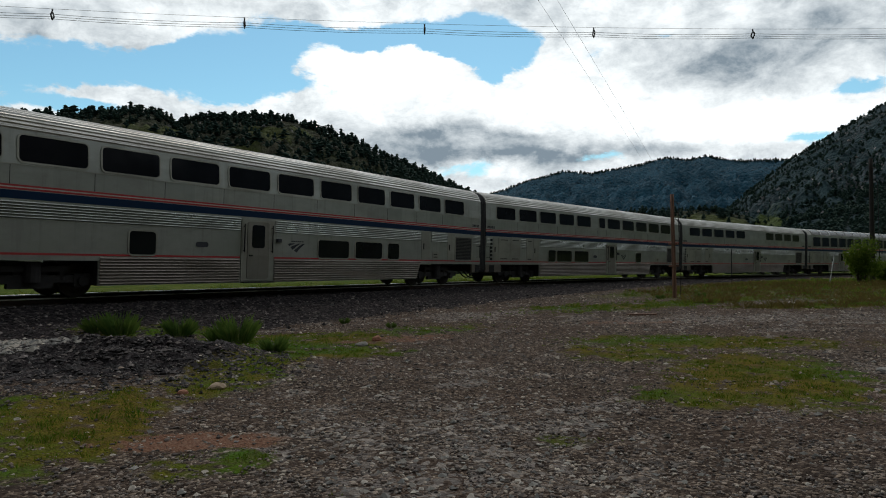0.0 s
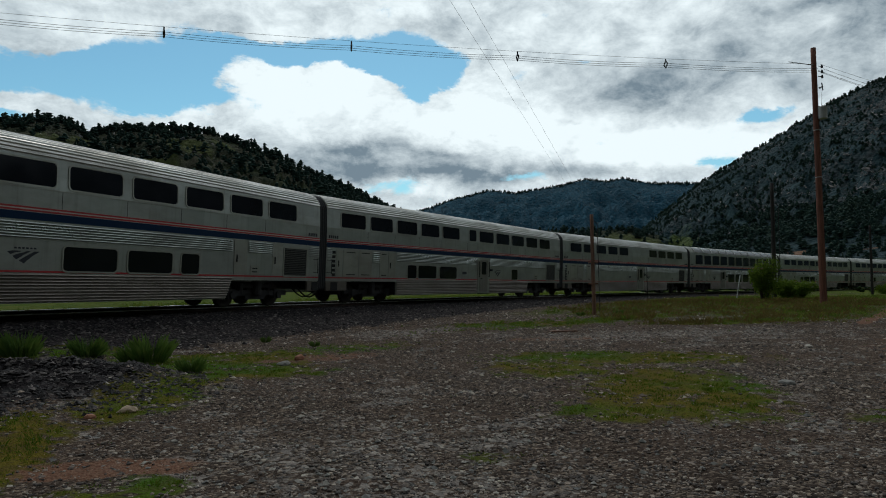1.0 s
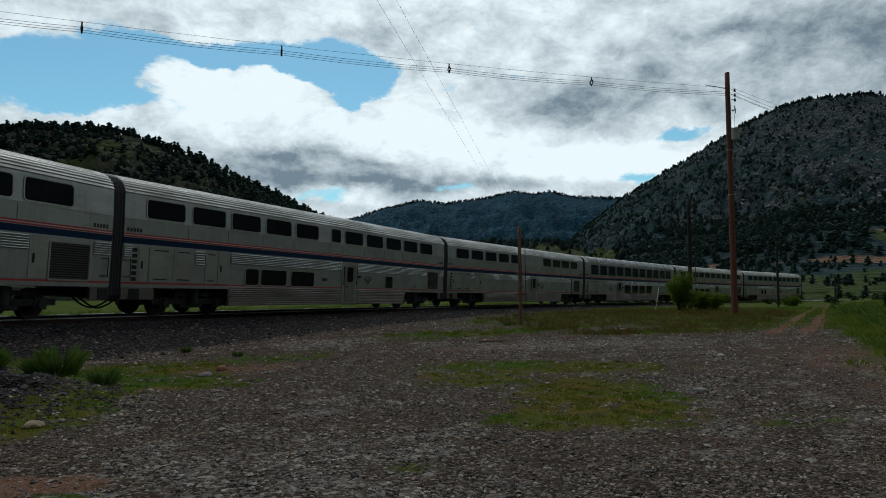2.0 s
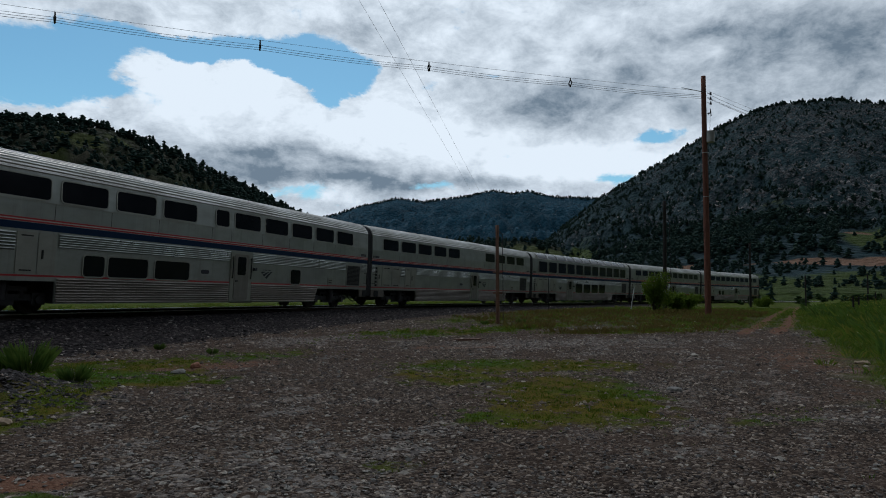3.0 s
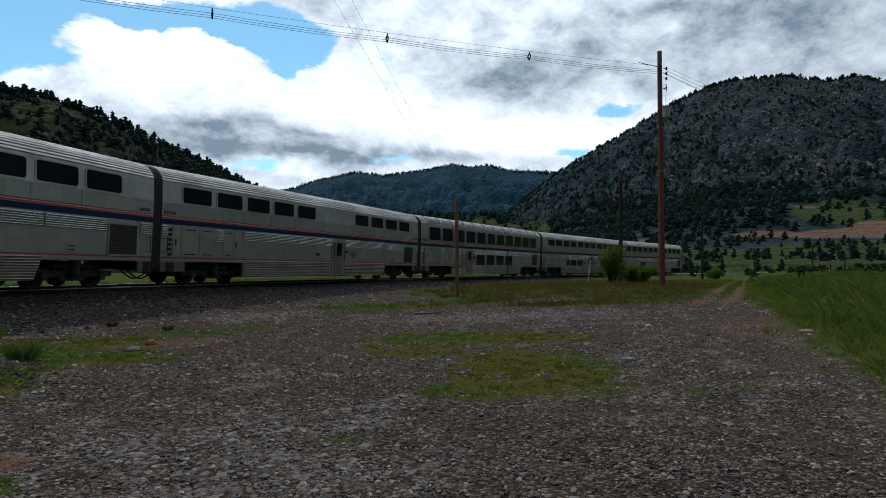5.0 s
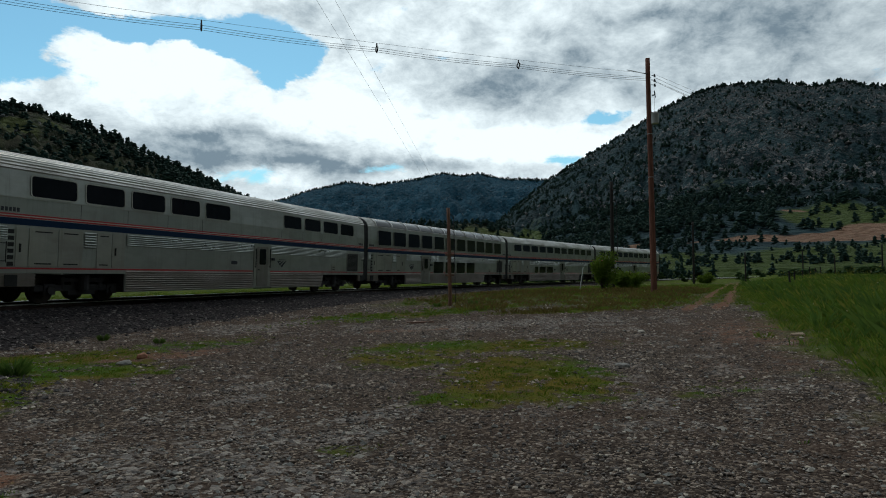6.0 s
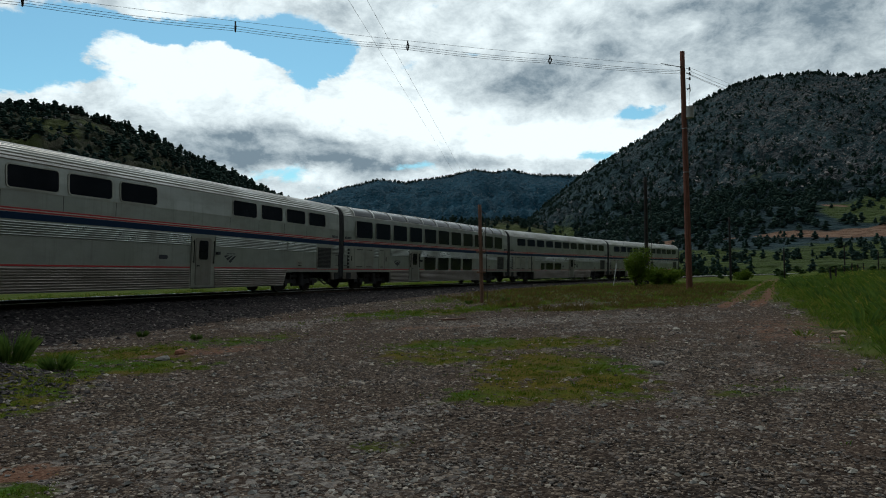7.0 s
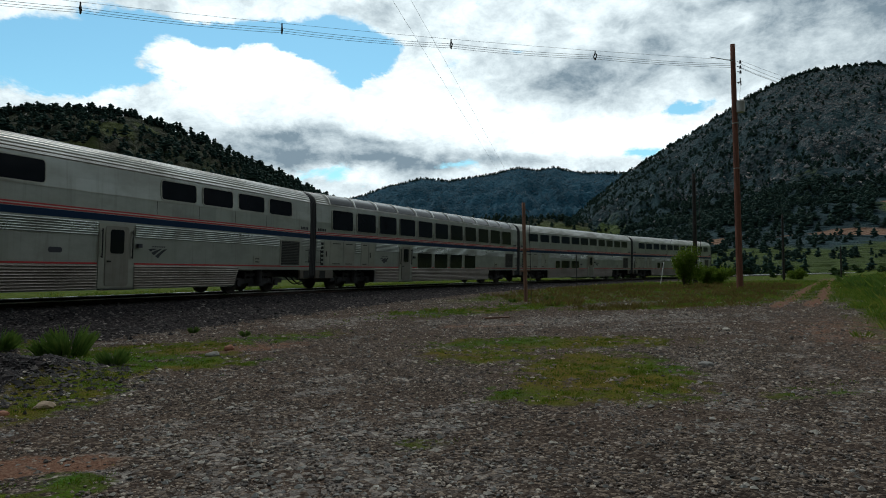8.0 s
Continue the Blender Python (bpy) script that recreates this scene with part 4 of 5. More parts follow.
def roof(car, glazed=False):
    """Rounded roof with lengthwise flutes."""
    bm = bmesh.new()
    prof = []
    pts = np.array(ROOF)
    seg = np.concatenate([[0], np.cumsum(np.hypot(*np.diff(pts, axis=0).T))])
    n = 15
    q = np.linspace(0, seg[-1], n * 4 + 1)
    Y, Z = np.interp(q, seg, pts[:, 0]), np.interp(q, seg, pts[:, 1])
    dy, dz = np.gradient(Y), np.gradient(Z)
    ln = np.hypot(dy, dz)
    for i in range(len(q)):
        lift = 0.030 if i % 4 in (1, 2) else 0.0
        prof.append((Y[i] + lift * dz[i] / ln[i], Z[i] - lift * dy[i] / ln[i]))
    whole = [(-y, z) for y, z in prof] + [(y, z) for y, z in prof[::-1][1:]]
    rings = [[bm.verts.new((u, y, z)) for y, z in whole] for u in (END, 9.0, 17.0, CAR_LEN - END)]
    for a, b in zip(rings, rings[1:]):
        for i in range(len(whole) - 1):
            bm.faces.new((a[i], b[i], b[i + 1], a[i + 1]))
    bm.faces.new(rings[0])
    bm.faces.new(rings[-1][::-1])
    part("roof", bm, ROOFM, car, "fluted stainless roof")


def flutes(car, u0, u1, z0, z1, n, name="fluted_panel", slant=0.0, out=1):
    """One pressed sheet with lengthwise half-round flutes."""
    bm = bmesh.new()
    p = (z1 - z0) / n
    prof = [(-0.01, z0)]
    for i in range(n):
        a = z0 + p * i
        prof += [(0.004, a + 0.05 * p), (0.036, a + 0.22 * p), (0.046, a + 0.42 * p), (0.038, a + 0.62 * p), (0.004, a + 0.78 * p)]
    prof.append((-0.01, z1))
    A = [bm.verts.new((u0, (-1.55 - d) * out, z)) for d, z in prof]
    B = [bm.verts.new((u1 + slant * (z - z0), (-1.55 - d) * out, z)) for d, z in prof]
    for j in range(len(prof) - 1):
        q = (A[j], B[j], B[j + 1], A[j + 1])
        bm.faces.new(q if out > 0 else q[::-1])
    part(name, bm, SKIRT if name == "fluted_skirt" else FLUTE, car, "horizontally fluted steel panel")


def strip(car, name, z0, z1, material, proud, label, gaps=()):
    stops = [END] + [g for pair in gaps for g in pair] + [CAR_LEN - END]
    for out in (1, -1):
        for a, b in zip(stops[::2], stops[1::2]):
            bm = bmesh.new()
            y0, y1 = sorted((-1.54 * out, (-1.55 - proud) * out))
            box(bm, a, b, y0, y1, z0, z1)
            part(name, bm, material, car, label)


def hatch(car, u0, u1, z0, z1, slots=True, out=1, name="hatch"):
    bm = bmesh.new()
    rounded(bm, u0, u1, z0, z1, 0.03, out, 0.016, 0, 2)
    h = part(name, bm, HATCH, car, "flat steel equipment hatch")
    y0, y1 = sorted(((-1.55 - 0.012) * out, (-1.55 - (0.022 if slots else 0.04)) * out))
    if slots:
        # slots are flat bars; the shade inside them is their dark colour
        for z in (z0 + 0.08, z1 - 0.13):
            bm = bmesh.new()
            box(bm, u0 + 0.2 * (u1 - u0), u1 - 0.2 * (u1 - u0), y0, y1, z, z + 0.04)
            part("slot_shade", bm, DARK, h)
    else:
        bm = bmesh.new()
        box(bm, u0 + 0.12, u0 + 0.17, y0, y1, z0 + 0.45, z0 + 0.72)
        part("latch", bm, DARK, h)


def grille(car, u0, u1, z0, z1):
    bm = bmesh.new()
    ring(bm, u0, u1, z0, z1, 0.02, 0.06, 1, 0.03)
    g = part("vent_grille", bm, HATCH, car, "dark louvred ventilation grille")
    bm = bmesh.new()
    rounded(bm, u0, u1, z0, z1, 0.02, 1, 0.003, 0, 2)
    part("backing", bm, DARK, g)
    n = 15
    for i in range(n):
        z = z0 + (z1 - z0) * (i + 0.2) / n
        bm = bmesh.new()
        box(bm, u0 + 0.01, u1 - 0.01, -1.575, -1.556, z, z + (z1 - z0) / n * 0.42)
        part("slat", bm, GRILLE, g)


def door(car, u0, u1):
    bm = bmesh.new()
    rounded(bm, u0 - 0.24, u1 + 0.22, 0.40, 2.44, 0.04, 1, 0.034, 0, 2)
    p = part("door_surround", bm, HATCH, car, "flat steel door surround")
    for u in (u0 - 0.15, u1 + 0.13):
        bm = bmesh.new()
        tube(bm, (u, -1.64, 1.35), (u, -1.64, 2.28), 0.022, sides=8)
        for z in (1.4, 2.2):
            tube(bm, (u, -1.64, z), (u, -1.57, z), 0.018, sides=6)
        part("grab_rail", bm, DARK, p, "dark vertical grab rail")
    bm = bmesh.new()
    rounded(bm, u0, u1, 0.46, 2.38, 0.10, 1, 0.055, 0, 4)
    d = part("door", bm, DOOR, car, "steel vestibule door")
    bm = bmesh.new()
    rounded(bm, u0 + 0.18, u1 - 0.2, 1.5, 2.27, 0.09, 1, 0.064, 0, 4)
    part("pane", bm, GLASS, d, "dark door window")
    bm = bmesh.new()
    box(bm, u0 + 0.07, u0 + 0.2, -1.64, -1.6, 1.22, 1.27)
    part("handle", bm, DARK, d)
    bm = bmesh.new()
    box(bm, u0 - 0.2, u1 + 0.2, -1.7, -1.5, 0.33, 0.37)
    part("step", bm, IRON, car)


def lamp_box(car, u, z=1.72):
    bm = bmesh.new()
    box(bm, u, u + 0.16, -1.66, -1.55, z, z + 0.13)
    part("marker_lamp", bm, MARK, car)


def emblem(car, u, z=1.40, w=0.86):
    """Three swept dark bands, with a plain bar above them."""
    bm = bmesh.new()
    y = -1.558
    def band(pts):
        bm.faces.new([bm.verts.new((u + a * w, y, z + b * w)) for a, b in pts])
    band([(0.0, 0.33), (0.16, 0.36), (0.40, 0.36), (0.40, 0.33), (0.22, 0.30), (0.10, 0.24)])
    band([(0.16, 0.20), (0.30, 0.26), (0.48, 0.31), (0.60, 0.36), (0.72, 0.36), (0.50, 0.24), (0.36, 0.14), (0.28, 0.10)])
    band([(0.36, 0.06), (0.50, 0.16), (0.66, 0.26), (0.82, 0.35), (1.0, 0.36), (0.78, 0.22), (0.62, 0.08), (0.52, -0.02)])
    for i in range(6):
        a = 0.2 + 0.12 * i
        band([(a, 0.42), (a + 0.08, 0.42), (a + 0.08, 0.47), (a, 0.47)])
    bmesh.ops.recalc_face_normals(bm, faces=bm.faces)
    part("emblem", bm, MARK, car, "dark three-band emblem")


def number_bars(car, u, z, n=5):
    bm = bmesh.new()
    for i in range(n):
        box(bm, u + 0.13 * i, u + 0.13 * i + 0.085, -1.5585, -1.55, z, z + 0.13)
    part("number_bars", bm, MARK, car)


def ladder(car, u):
    for i in range(6):
        z = 1.25 + 0.2 * i
        # a flat plate on the wall; the recess's shade is put in as colour
        bm = bmesh.new()
        box(bm, u, u + 0.2, -1.56, -1.552, z, z + 0.13)
        part("ladder_recess_shade", bm, DARK, car, "dark plate painting the shade of a step recess")


def rail_grab(car, u):
    bm = bmesh.new()
    tube(bm, (u, -1.63, 1.35), (u, -1.63, 2.0), 0.016, sides=6)
    for z in (1.4, 1.95):
        tube(bm, (u - 0.3, -1.62, z), (u + 0.02, -1.62, z), 0.014, sides=6)
        tube(bm, (u, -1.63, z), (u, -1.54, z), 0.014, sides=6)
    part("grab_rail", bm, DARK, car)


def diaphragm(car, u0, u1):
    """Black bellows, as wide as the car and rounded like its roof."""
    bm = bmesh.new()
    half = [(1.50, 0.62), (1.565, 0.75), (1.565, 3.38), (1.515, 4.24)] + [(y * 1.012, z + 0.005) for y, z in ROOF[1:-1]]
    prof = [(-y, z) for y, z in half] + [(y, z) for y, z in half[::-1]]
    n = 6
    rings = []
    for i in range(n + 1):
        k = 0.985 if i % 2 == 0 else 0.97
        rings.append([bm.verts.new((u0 + (u1 - u0) * i / n, y * k, z if z < 1 else z * (1 - (1 - k) * 0.6))) for y, z in prof])
    for p, q in zip(rings, rings[1:]):
        for j in range(len(prof)):
            k = (j + 1) % len(prof)
            bm.faces.new((p[j], q[j], q[k], p[k]))
    bm.faces.new(rings[0])
    bm.faces.new(rings[-1][::-1])
    bmesh.ops.recalc_face_normals(bm, faces=bm.faces)
    part("diaphragm", bm, RUBBER, car, "black rubber gangway bellows")


def bogie(car, u):
    bm = bmesh.new()
    for side in (-1, 1):
        y0, y1 = sorted((side * 1.16, side * 1.02))
        v = box(bm, u - 1.85, u + 1.85, y0, y1, 0.42, 0.62)
        box(bm, u - 0.55, u + 0.55, y0, y1, 0.28, 0.5)
        for a in (-1.3, 1.3):
            box(bm, u + a - 0.22, u + a + 0.22, y0 - 0.03, y1 + 0.03, 0.3, 0.66)
            tube(bm, (u + a, side * 1.1, 0.457), (u + a, side * 1.26, 0.457), 0.14, sides=12)
            tube(bm, (u + a * 0.6, side * 1.1, 0.5), (u + a * 0.6, side * 1.1, 0.9), 0.09, sides=8)
        tube(bm, (u, side * 1.2, 0.45), (u, side * 1.2, 0.98), 0.2, sides=12)
        box(bm, u - 0.9, u + 0.9, side * 1.18 - 0.03, side * 1.18 + 0.03, 0.72, 0.86)
    box(bm, u - 0.4, u + 0.4, -1.1, 1.1, 0.5, 0.95)
    b = part("bogie", bm, IRON, car, "dark iron four-wheeled bogie")
    sets = []
    for a in (-1.3, 1.3):
        bm = bmesh.new()
        tube(bm, (0, -1.05, 0), (0, 1.05, 0), 0.08, sides=10)
        for side in (-1, 1):
            y = side * 0.755
            tube(bm, (0, y - 0.065, 0), (0, y + 0.065, 0), 0.457, sides=28)
            tube(bm, (0, y - side * 0.065, 0), (0, y - side * 0.09, 0), 0.485, sides=28)
            tube(bm, (0, y + side * 0.066, 0), (0, y + side * 0.075, 0), 0.34, 0.3, sides=20)
            for i in range(5):
                t = 6.2832 * i / 5
                tube(bm, (0.2 * math.cos(t), y + side * 0.07, 0.2 * math.sin(t)), (0.2 * math.cos(t), y + side * 0.085, 0.2 * math.sin(t)), 0.04, sides=6)
        w = part("wheelset", bm, WHEELM, b, "worn steel wheels on an axle")
        w.location = (u + a, 0, 0.457)
        sets.append((w, u + a))
    return sets


def underside(car):
    for u, d in ((0.0, 1), (CAR_LEN, -1)):
        bm = bmesh.new()
        tube(bm, (u + d * 1.9, 0, 0.8), (u + d * 0.02, 0, 0.8), 0.12, sides=8)
        box(bm, min(u, u + d * 0.35), max(u, u + d * 0.35), -0.2, 0.2, 0.62, 0.98)
        part("coupler", bm, IRON, car)
        for off in (-0.55, -0.85):
            bm = bmesh.new()
            last = None
            for i in range(7):
                t = i / 6
                q = (u + d * (1.1 - 1.1 * t), off, 0.85 - 0.55 * math.sin(math.pi * t * 0.5 + 0.0) * (1 if t < 1 else 1))
                if last:
                    tube(bm, last, q, 0.03, sides=6)
                last = q
            part("hose", bm, RUBBER, car)
    # end platforms below the sides
    for u0, u1 in ((END + 0.02, 1.75), (CAR_LEN - 1.15, CAR_LEN - END - 0.02)):
        bm = bmesh.new()
        for k in range(4):
            z = 0.62 + 0.1 * k
            box(bm, u0, u1, -1.56, -1.5, z, z + 0.075)
        box(bm, u0, u1, -1.51, -1.46, 0.6, 1.02)
        part("end_skirt", bm, SKIRT, car, "short fluted end skirt")
        # dark plate laid on the skirt for the shade of a step opening
        bm = bmesh.new()
        box(bm, u0 + 0.3, u0 + 0.72, -1.575, -1.555, 0.62, 0.98)
        part("step_recess_shade", bm, DARK, car)


GEAR = []


def make_car(label, upper, lower_win, door_u, emblem_u, tall=False, glazed=False, hatches=True, lower_tall=False, extra=None, rear=False):
    car = new("passenger_car")
    car.empty_display_size = 0.5
    tagged(car, label, "train car", "cars of the train")
    body(car)
    roof(car)
    z0, z1 = (3.05, 4.04) if tall else (3.46, 4.12)
    for u0, u1 in upper:
        window(car, u0, u1, z0, z1, 1, lift=0.026 if tall else 0.0)
        window(car, u0, u1, z0, z1, -1, lift=0.026 if tall else 0.0)
    for u0, u1 in lower_win:
        a, b = (1.14, 2.13) if lower_tall else (1.21, 1.88)
        window(car, u0, u1, a, b, 1)
    strip(car, "upper_red_stripe", 2.832, 2.878, RED, 0.004, "thin red stripe")
    strip(car, "white_stripe", 2.80, 2.83, WHITE, 0.003, "thin white stripe")
    strip(car, "lower_red_stripe", 2.752, 2.80, RED, 0.004, "thin red stripe")
    strip(car, "blue_stripe", 2.53, 2.735, BLUE, 0.005, "broad dark blue stripe")
    strip(car, "belt_rail", 3.36, 3.385, HATCH, 0.012, "raised steel belt rail")
    for u0, u1 in upper[1:]:
        bm = bmesh.new()
        box(bm, u0 - 0.2, u0 - 0.185, -1.5535, -1.54, 2.87, 3.36)
        part("seam", bm, DARK, car)
    gap = [(door_u - 0.26, door_u + 1.2)]
    strip(car, "sill_stripe", 1.15, 1.205, RED, 0.005, "thin red sill stripe", gap)
    a, b = door_u - 0.28, door_u + 1.2
    left = 5.45 if hatches else 0.3
    for u0, u1 in ((left, a), (b, 20.2 if not extra else 20.2)):
        flutes(car, u0, u1, 2.05, 2.49, 6)
    flutes(car, 5.45, a, 0.36, 1.14, 9, "fluted_skirt")
    flutes(car, b, 19.97, 0.36, 1.14, 9, "fluted_skirt", 0.38)
    door(car, door_u, door_u + 0.92)
    if emblem_u:
        emblem(car, emblem_u)
    lamp_box(car, door_u + 1.28)
    bm = bmesh.new()
    rounded(bm, door_u - 1.95, door_u - 1.5, 1.48, 1.64, 0.07, 1, 0.01)
    part("sign_plate", bm, MARK, car, "small dark oval plate")
    if hatches:
        hatch(car, 1.02, 1.42, 1.23, 2.46, False)
        hatch(car, 1.47, 2.50, 1.23, 2.46)
        hatch(car, 2.55, 3.50, 1.23, 2.46)
        flutes(car, 3.56, 4.04, 1.9, 2.46, 6)
        hatch(car, 4.1, 4.72, 1.23, 2.46)
        hatch(car, 4.78, 5.36, 1.23, 2.46, False)
        flutes(car, 0.42, 0.72, 2.05, 2.49, 6)
        ladder(car, 0.76)
        number_bars(car, 0.5, 2.93)
    grille(car, 23.16, 24.62, 1.24, 2.33)
    rail_grab(car, 25.35)
    rail_grab(car, 0.66)
    number_bars(car, 24.72, 2.93)
    hatch(car, 21.2, 21.68, 1.24, 1.58, True)
    if extra == "hatches":
        hatch(car, 20.32, 21.0, 1.23, 2.5, False)
        hatch(car, 22.45, 23.08, 1.23, 2.48, False)
        flutes(car, 21.08, 22.4, 2.05, 2.49, 6)
    else:
        flutes(car, 20.3, 23.0, 2.05, 2.49, 6)
    flutes(car, 24.78, 25.48, 2.05, 2.49, 6)
    if glazed:
        pts = [(1.478, 4.33), (1.41, 4.48), (1.31, 4.61), (1.17, 4.71), (0.98, 4.80)]
        for u0, u1 in upper:
            for out in (1, -1):
                bm = bmesh.new()
                A = [bm.verts.new((u0 - 0.12, -(y + 0.028) * out, z + 0.02)) for y, z in pts]
                B = [bm.verts.new((u1 + 0.12, -(y + 0.028) * out, z + 0.02)) for y, z in pts]
                for j in range(4):
                    q = (A[j], B[j], B[j + 1], A[j + 1])
                    bm.faces.new(q if out > 0 else q[::-1])
                part("roof_pane", bm, GLASS, car, "curved tinted roof window", True)
        rib = [(1.51, 4.26), (1.46, 4.44), (1.37, 4.60), (1.21, 4.73), (0.98, 4.83), (0.78, 4.875)]
        for u in [upper[0][0] - 0.28] + [u1 + 0.12 for _, u1 in upper]:
            for out in (1, -1):
                bm = bmesh.new()
                A = [bm.verts.new((u, -y * out, z - 0.03)) for y, z in rib]
                B = [bm.verts.new((u + 0.04, -(y + 0.04) * out, z + 0.025)) for y, z in rib]
                C = [bm.verts.new((u + 0.12, -(y + 0.04) * out, z + 0.025)) for y, z in rib]
                D = [bm.verts.new((u + 0.16, -y * out, z - 0.03)) for y, z in rib]
                for P, Q in ((A, B), (B, C), (C, D)):
                    for j in range(5):
                        q = (P[j], Q[j], Q[j + 1], P[j + 1])
                        bm.faces.new(q if out > 0 else q[::-1])
                part("roof_rib", bm, ROOFM, car)
    for u0, u1 in ((-0.0, END - 0.006), (CAR_LEN - END + 0.006, CAR_LEN - 0.0)):
        diaphragm(car, u0 + 0.004, u1 - 0.004)
    underside(car)
    if rear:
        for y in (-1.1, 1.1):
            bm = bmesh.new()
            box(bm, CAR_LEN - END, CAR_LEN - END + 0.07, y - 0.1, y + 0.1, 3.9, 4.1)
            part("tail_lamp", bm, LAMPRED, car, "round red tail lamp")
    GEAR.append((car, bogie(car, 3.9) + bogie(car, 22.0)))
    return car


def bays(first, n, w=1.70, pitch=2.085):
    return [(first + pitch * i, first + pitch * i + w) for i in range(n)]


def shifted(rows, d):
    return [(a + d, b + d) for a, b in rows]


CARS = [
    make_car("stainless double-deck coach with a full row of upper windows", bays(1.27, 11, 1.70, 2.09), shifted([(6.7, 7.52), (14.15, 15.85), (16.23, 17.92), (18.3, 19.08)], -0.42), 10.4, 12.2, hatches=False, extra="hatches"),
    make_car("stainless double-deck sleeper with two groups of upper windows", bays(1.29, 5, 1.70, 2.08) + [(12.42, 13.22)] + bays(13.6, 5, 1.72, 2.095), shifted([(6.75, 7.55), (7.7, 9.4), (9.73, 11.46), (18.2, 19.03)], -0.38), 13.68, 15.52),
    make_car("stainless double-deck car with a blank upper middle", bays(1.5, 5, 1.70, 2.08) + bays(15.98, 4, 1.71, 2.085), [], 13.65, 15.45),
    make_car("stainless lounge car with tall windows and glazed roof edge", bays(1.6, 11, 1.70, 2.085), bays(9.95, 4, 1.70, 2.085), 8.1, 5.9, tall=True, glazed=True, lower_tall=True),
    make_car("stainless double-deck coach with few lower windows", bays(1.8, 11, 1.68, 2.085), [(6.9, 7.75), (8.1, 9.78), (10.15, 11.82)], 14.1, 15.7),
    make_car("stainless double-deck coach at the end of the train", bays(1.8, 11, 1.68, 2.085), [(7.1, 7.9), (8.4, 9.2)], 14.1, 15.7, rear=True),
]


# ---------------------------------------------------------------- poles and wires
def pole(x, y, top, r0, r1, material, label, name="utility_pole", lean=(0, 0), sunk=0.4):
    z = float(height(np.array([x]), np.array([y]))[0])
    p = new(name)
    p.location = (x, y, z)
    p.empty_display_size = 0.3
    tagged(p, label, "pole")
    bm = bmesh.new()
    n, sides = 14, 14
    rings = []
    rnd = random.Random(int(x * 10))
    for i in range(n + 1):
        t = i / n
        h = -sunk + (top - z + sunk) * t
        r = r0 + (r1 - r0) * t
        ox, oy = lean[0] * max(h, 0) + rnd.uniform(-1, 1) * 0.006, lean[1] * max(h, 0) + rnd.uniform(-1, 1) * 0.006
        rings.append([bm.verts.new((ox + r * (1 + rnd.uniform(-0.03, 0.03)) * math.cos(6.2832 * j / sides), oy + r * math.sin(6.2832 * j / sides), h)) for j in range(sides)])
    for a, b in zip(rings, rings[1:]):
        for j in range(sides):
            k = (j + 1) % sides
            bm.faces.new((a[j], a[k], b[k], b[j]))
    bm.faces.new(rings[-1])
    part("shaft", bm, material, p, smooth_shade=True)
    return p, z


def bolt_on(p, name, material, shapes, label=""):
    bm = bmesh.new()
    for kind, *a in shapes:
        (tube if kind == "t" else box)(bm, *a)
    return part(name, bm, material, p, label)


PX, PY, PTOP = 25.5, 35.1, 15.05
big, bz = pole(PX, PY, PTOP, 0.19, 0.14, POLE_RED, "tall reddish wooden utility pole carrying spaced cables", lean=(-0.006, 0.003))


def fittings(p, base, top):
    h = top - base
    bolt_on(p, "bracket_arm", GALV, [("t", (-0.05, -0.02, h - 1.02), (-1.75, -0.15, h - 0.92), 0.028, 0.02, 8)], "thin grey arm")
    for i, dz in enumerate((1.05, 1.35, 1.65)):
        bolt_on(p, "insulator", MARK, [("t", (0.14, 0, h - dz), (0.42, 0.03, h - dz), 0.02, 0.02, 6), ("t", (0.40, 0.03, h - dz - 0.08), (0.40, 0.03, h - dz + 0.1), 0.07, 0.04, 10)], "dark insulator on a pin")
    bolt_on(p, "cutout_switch", MARK, [("t", (0.2, 0, h - 2.35), (0.42, 0.03, h - 2.2), 0.035, 0.035, 8), ("t", (0.42, 0.03, h - 2.45), (0.36, 0.03, h - 2.0), 0.03, 0.03, 8), ("t", (0.15, 0, h - 2.3), (0.25, 0, h - 2.3), 0.03, 0.03, 6)])
    bolt_on(p, "transformer", GALV, [("t", (0.17, -0.22, h - 4.15), (0.17, -0.22, h - 3.5), 0.24, 0.24, 16), ("t", (0.17, -0.22, h - 3.5), (0.17, -0.22, h - 3.44), 0.25, 0.1, 16)], "small grey drum transformer")
    for dz in (4.8, 7.5):
        bolt_on(p, "band", GALV, [("t", (-0.004 * (h - dz), 0, h - dz), (-0.004 * (h - dz), 0, h - dz + 0.04), 0.185, 0.185, 14)])
    bolt_on(p, "ground_wire", WIRE, [("t", (0.19, -0.05, 0), (0.1, -0.05, h - 4.2), 0.012, 0.012, 5), ("t", (0.36, 0.03, h - 2.45), (0.2, -0.1, h - 3.5), 0.008, 0.008, 5)])


fittings(big, bz, PTOP)


def hang(a, b, sag, n=24):
    a, b = Vector(a), Vector(b)
    return [a.lerp(b, i / n) - Vector((0, 0, 4 * sag * (i / n) * (1 - i / n))) for i in range(n + 1)]


def wire(name, pts, r, parent=None, label=""):
    cu = bpy.data.curves.new(name, "CURVE")
    cu.dimensions, cu.bevel_depth, cu.bevel_resolution = "3D", r, 1
    sp = cu.splines.new("POLY")
    sp.points.add(len(pts) - 1)
    for q, p in zip(sp.points, pts):
        q.co = (*p, 1)
    cu.materials.append(WIRE)
    ob = new(name, cu)
    if parent:
        ob.parent = parent
    if label:
        tagged(ob, label)
    return ob


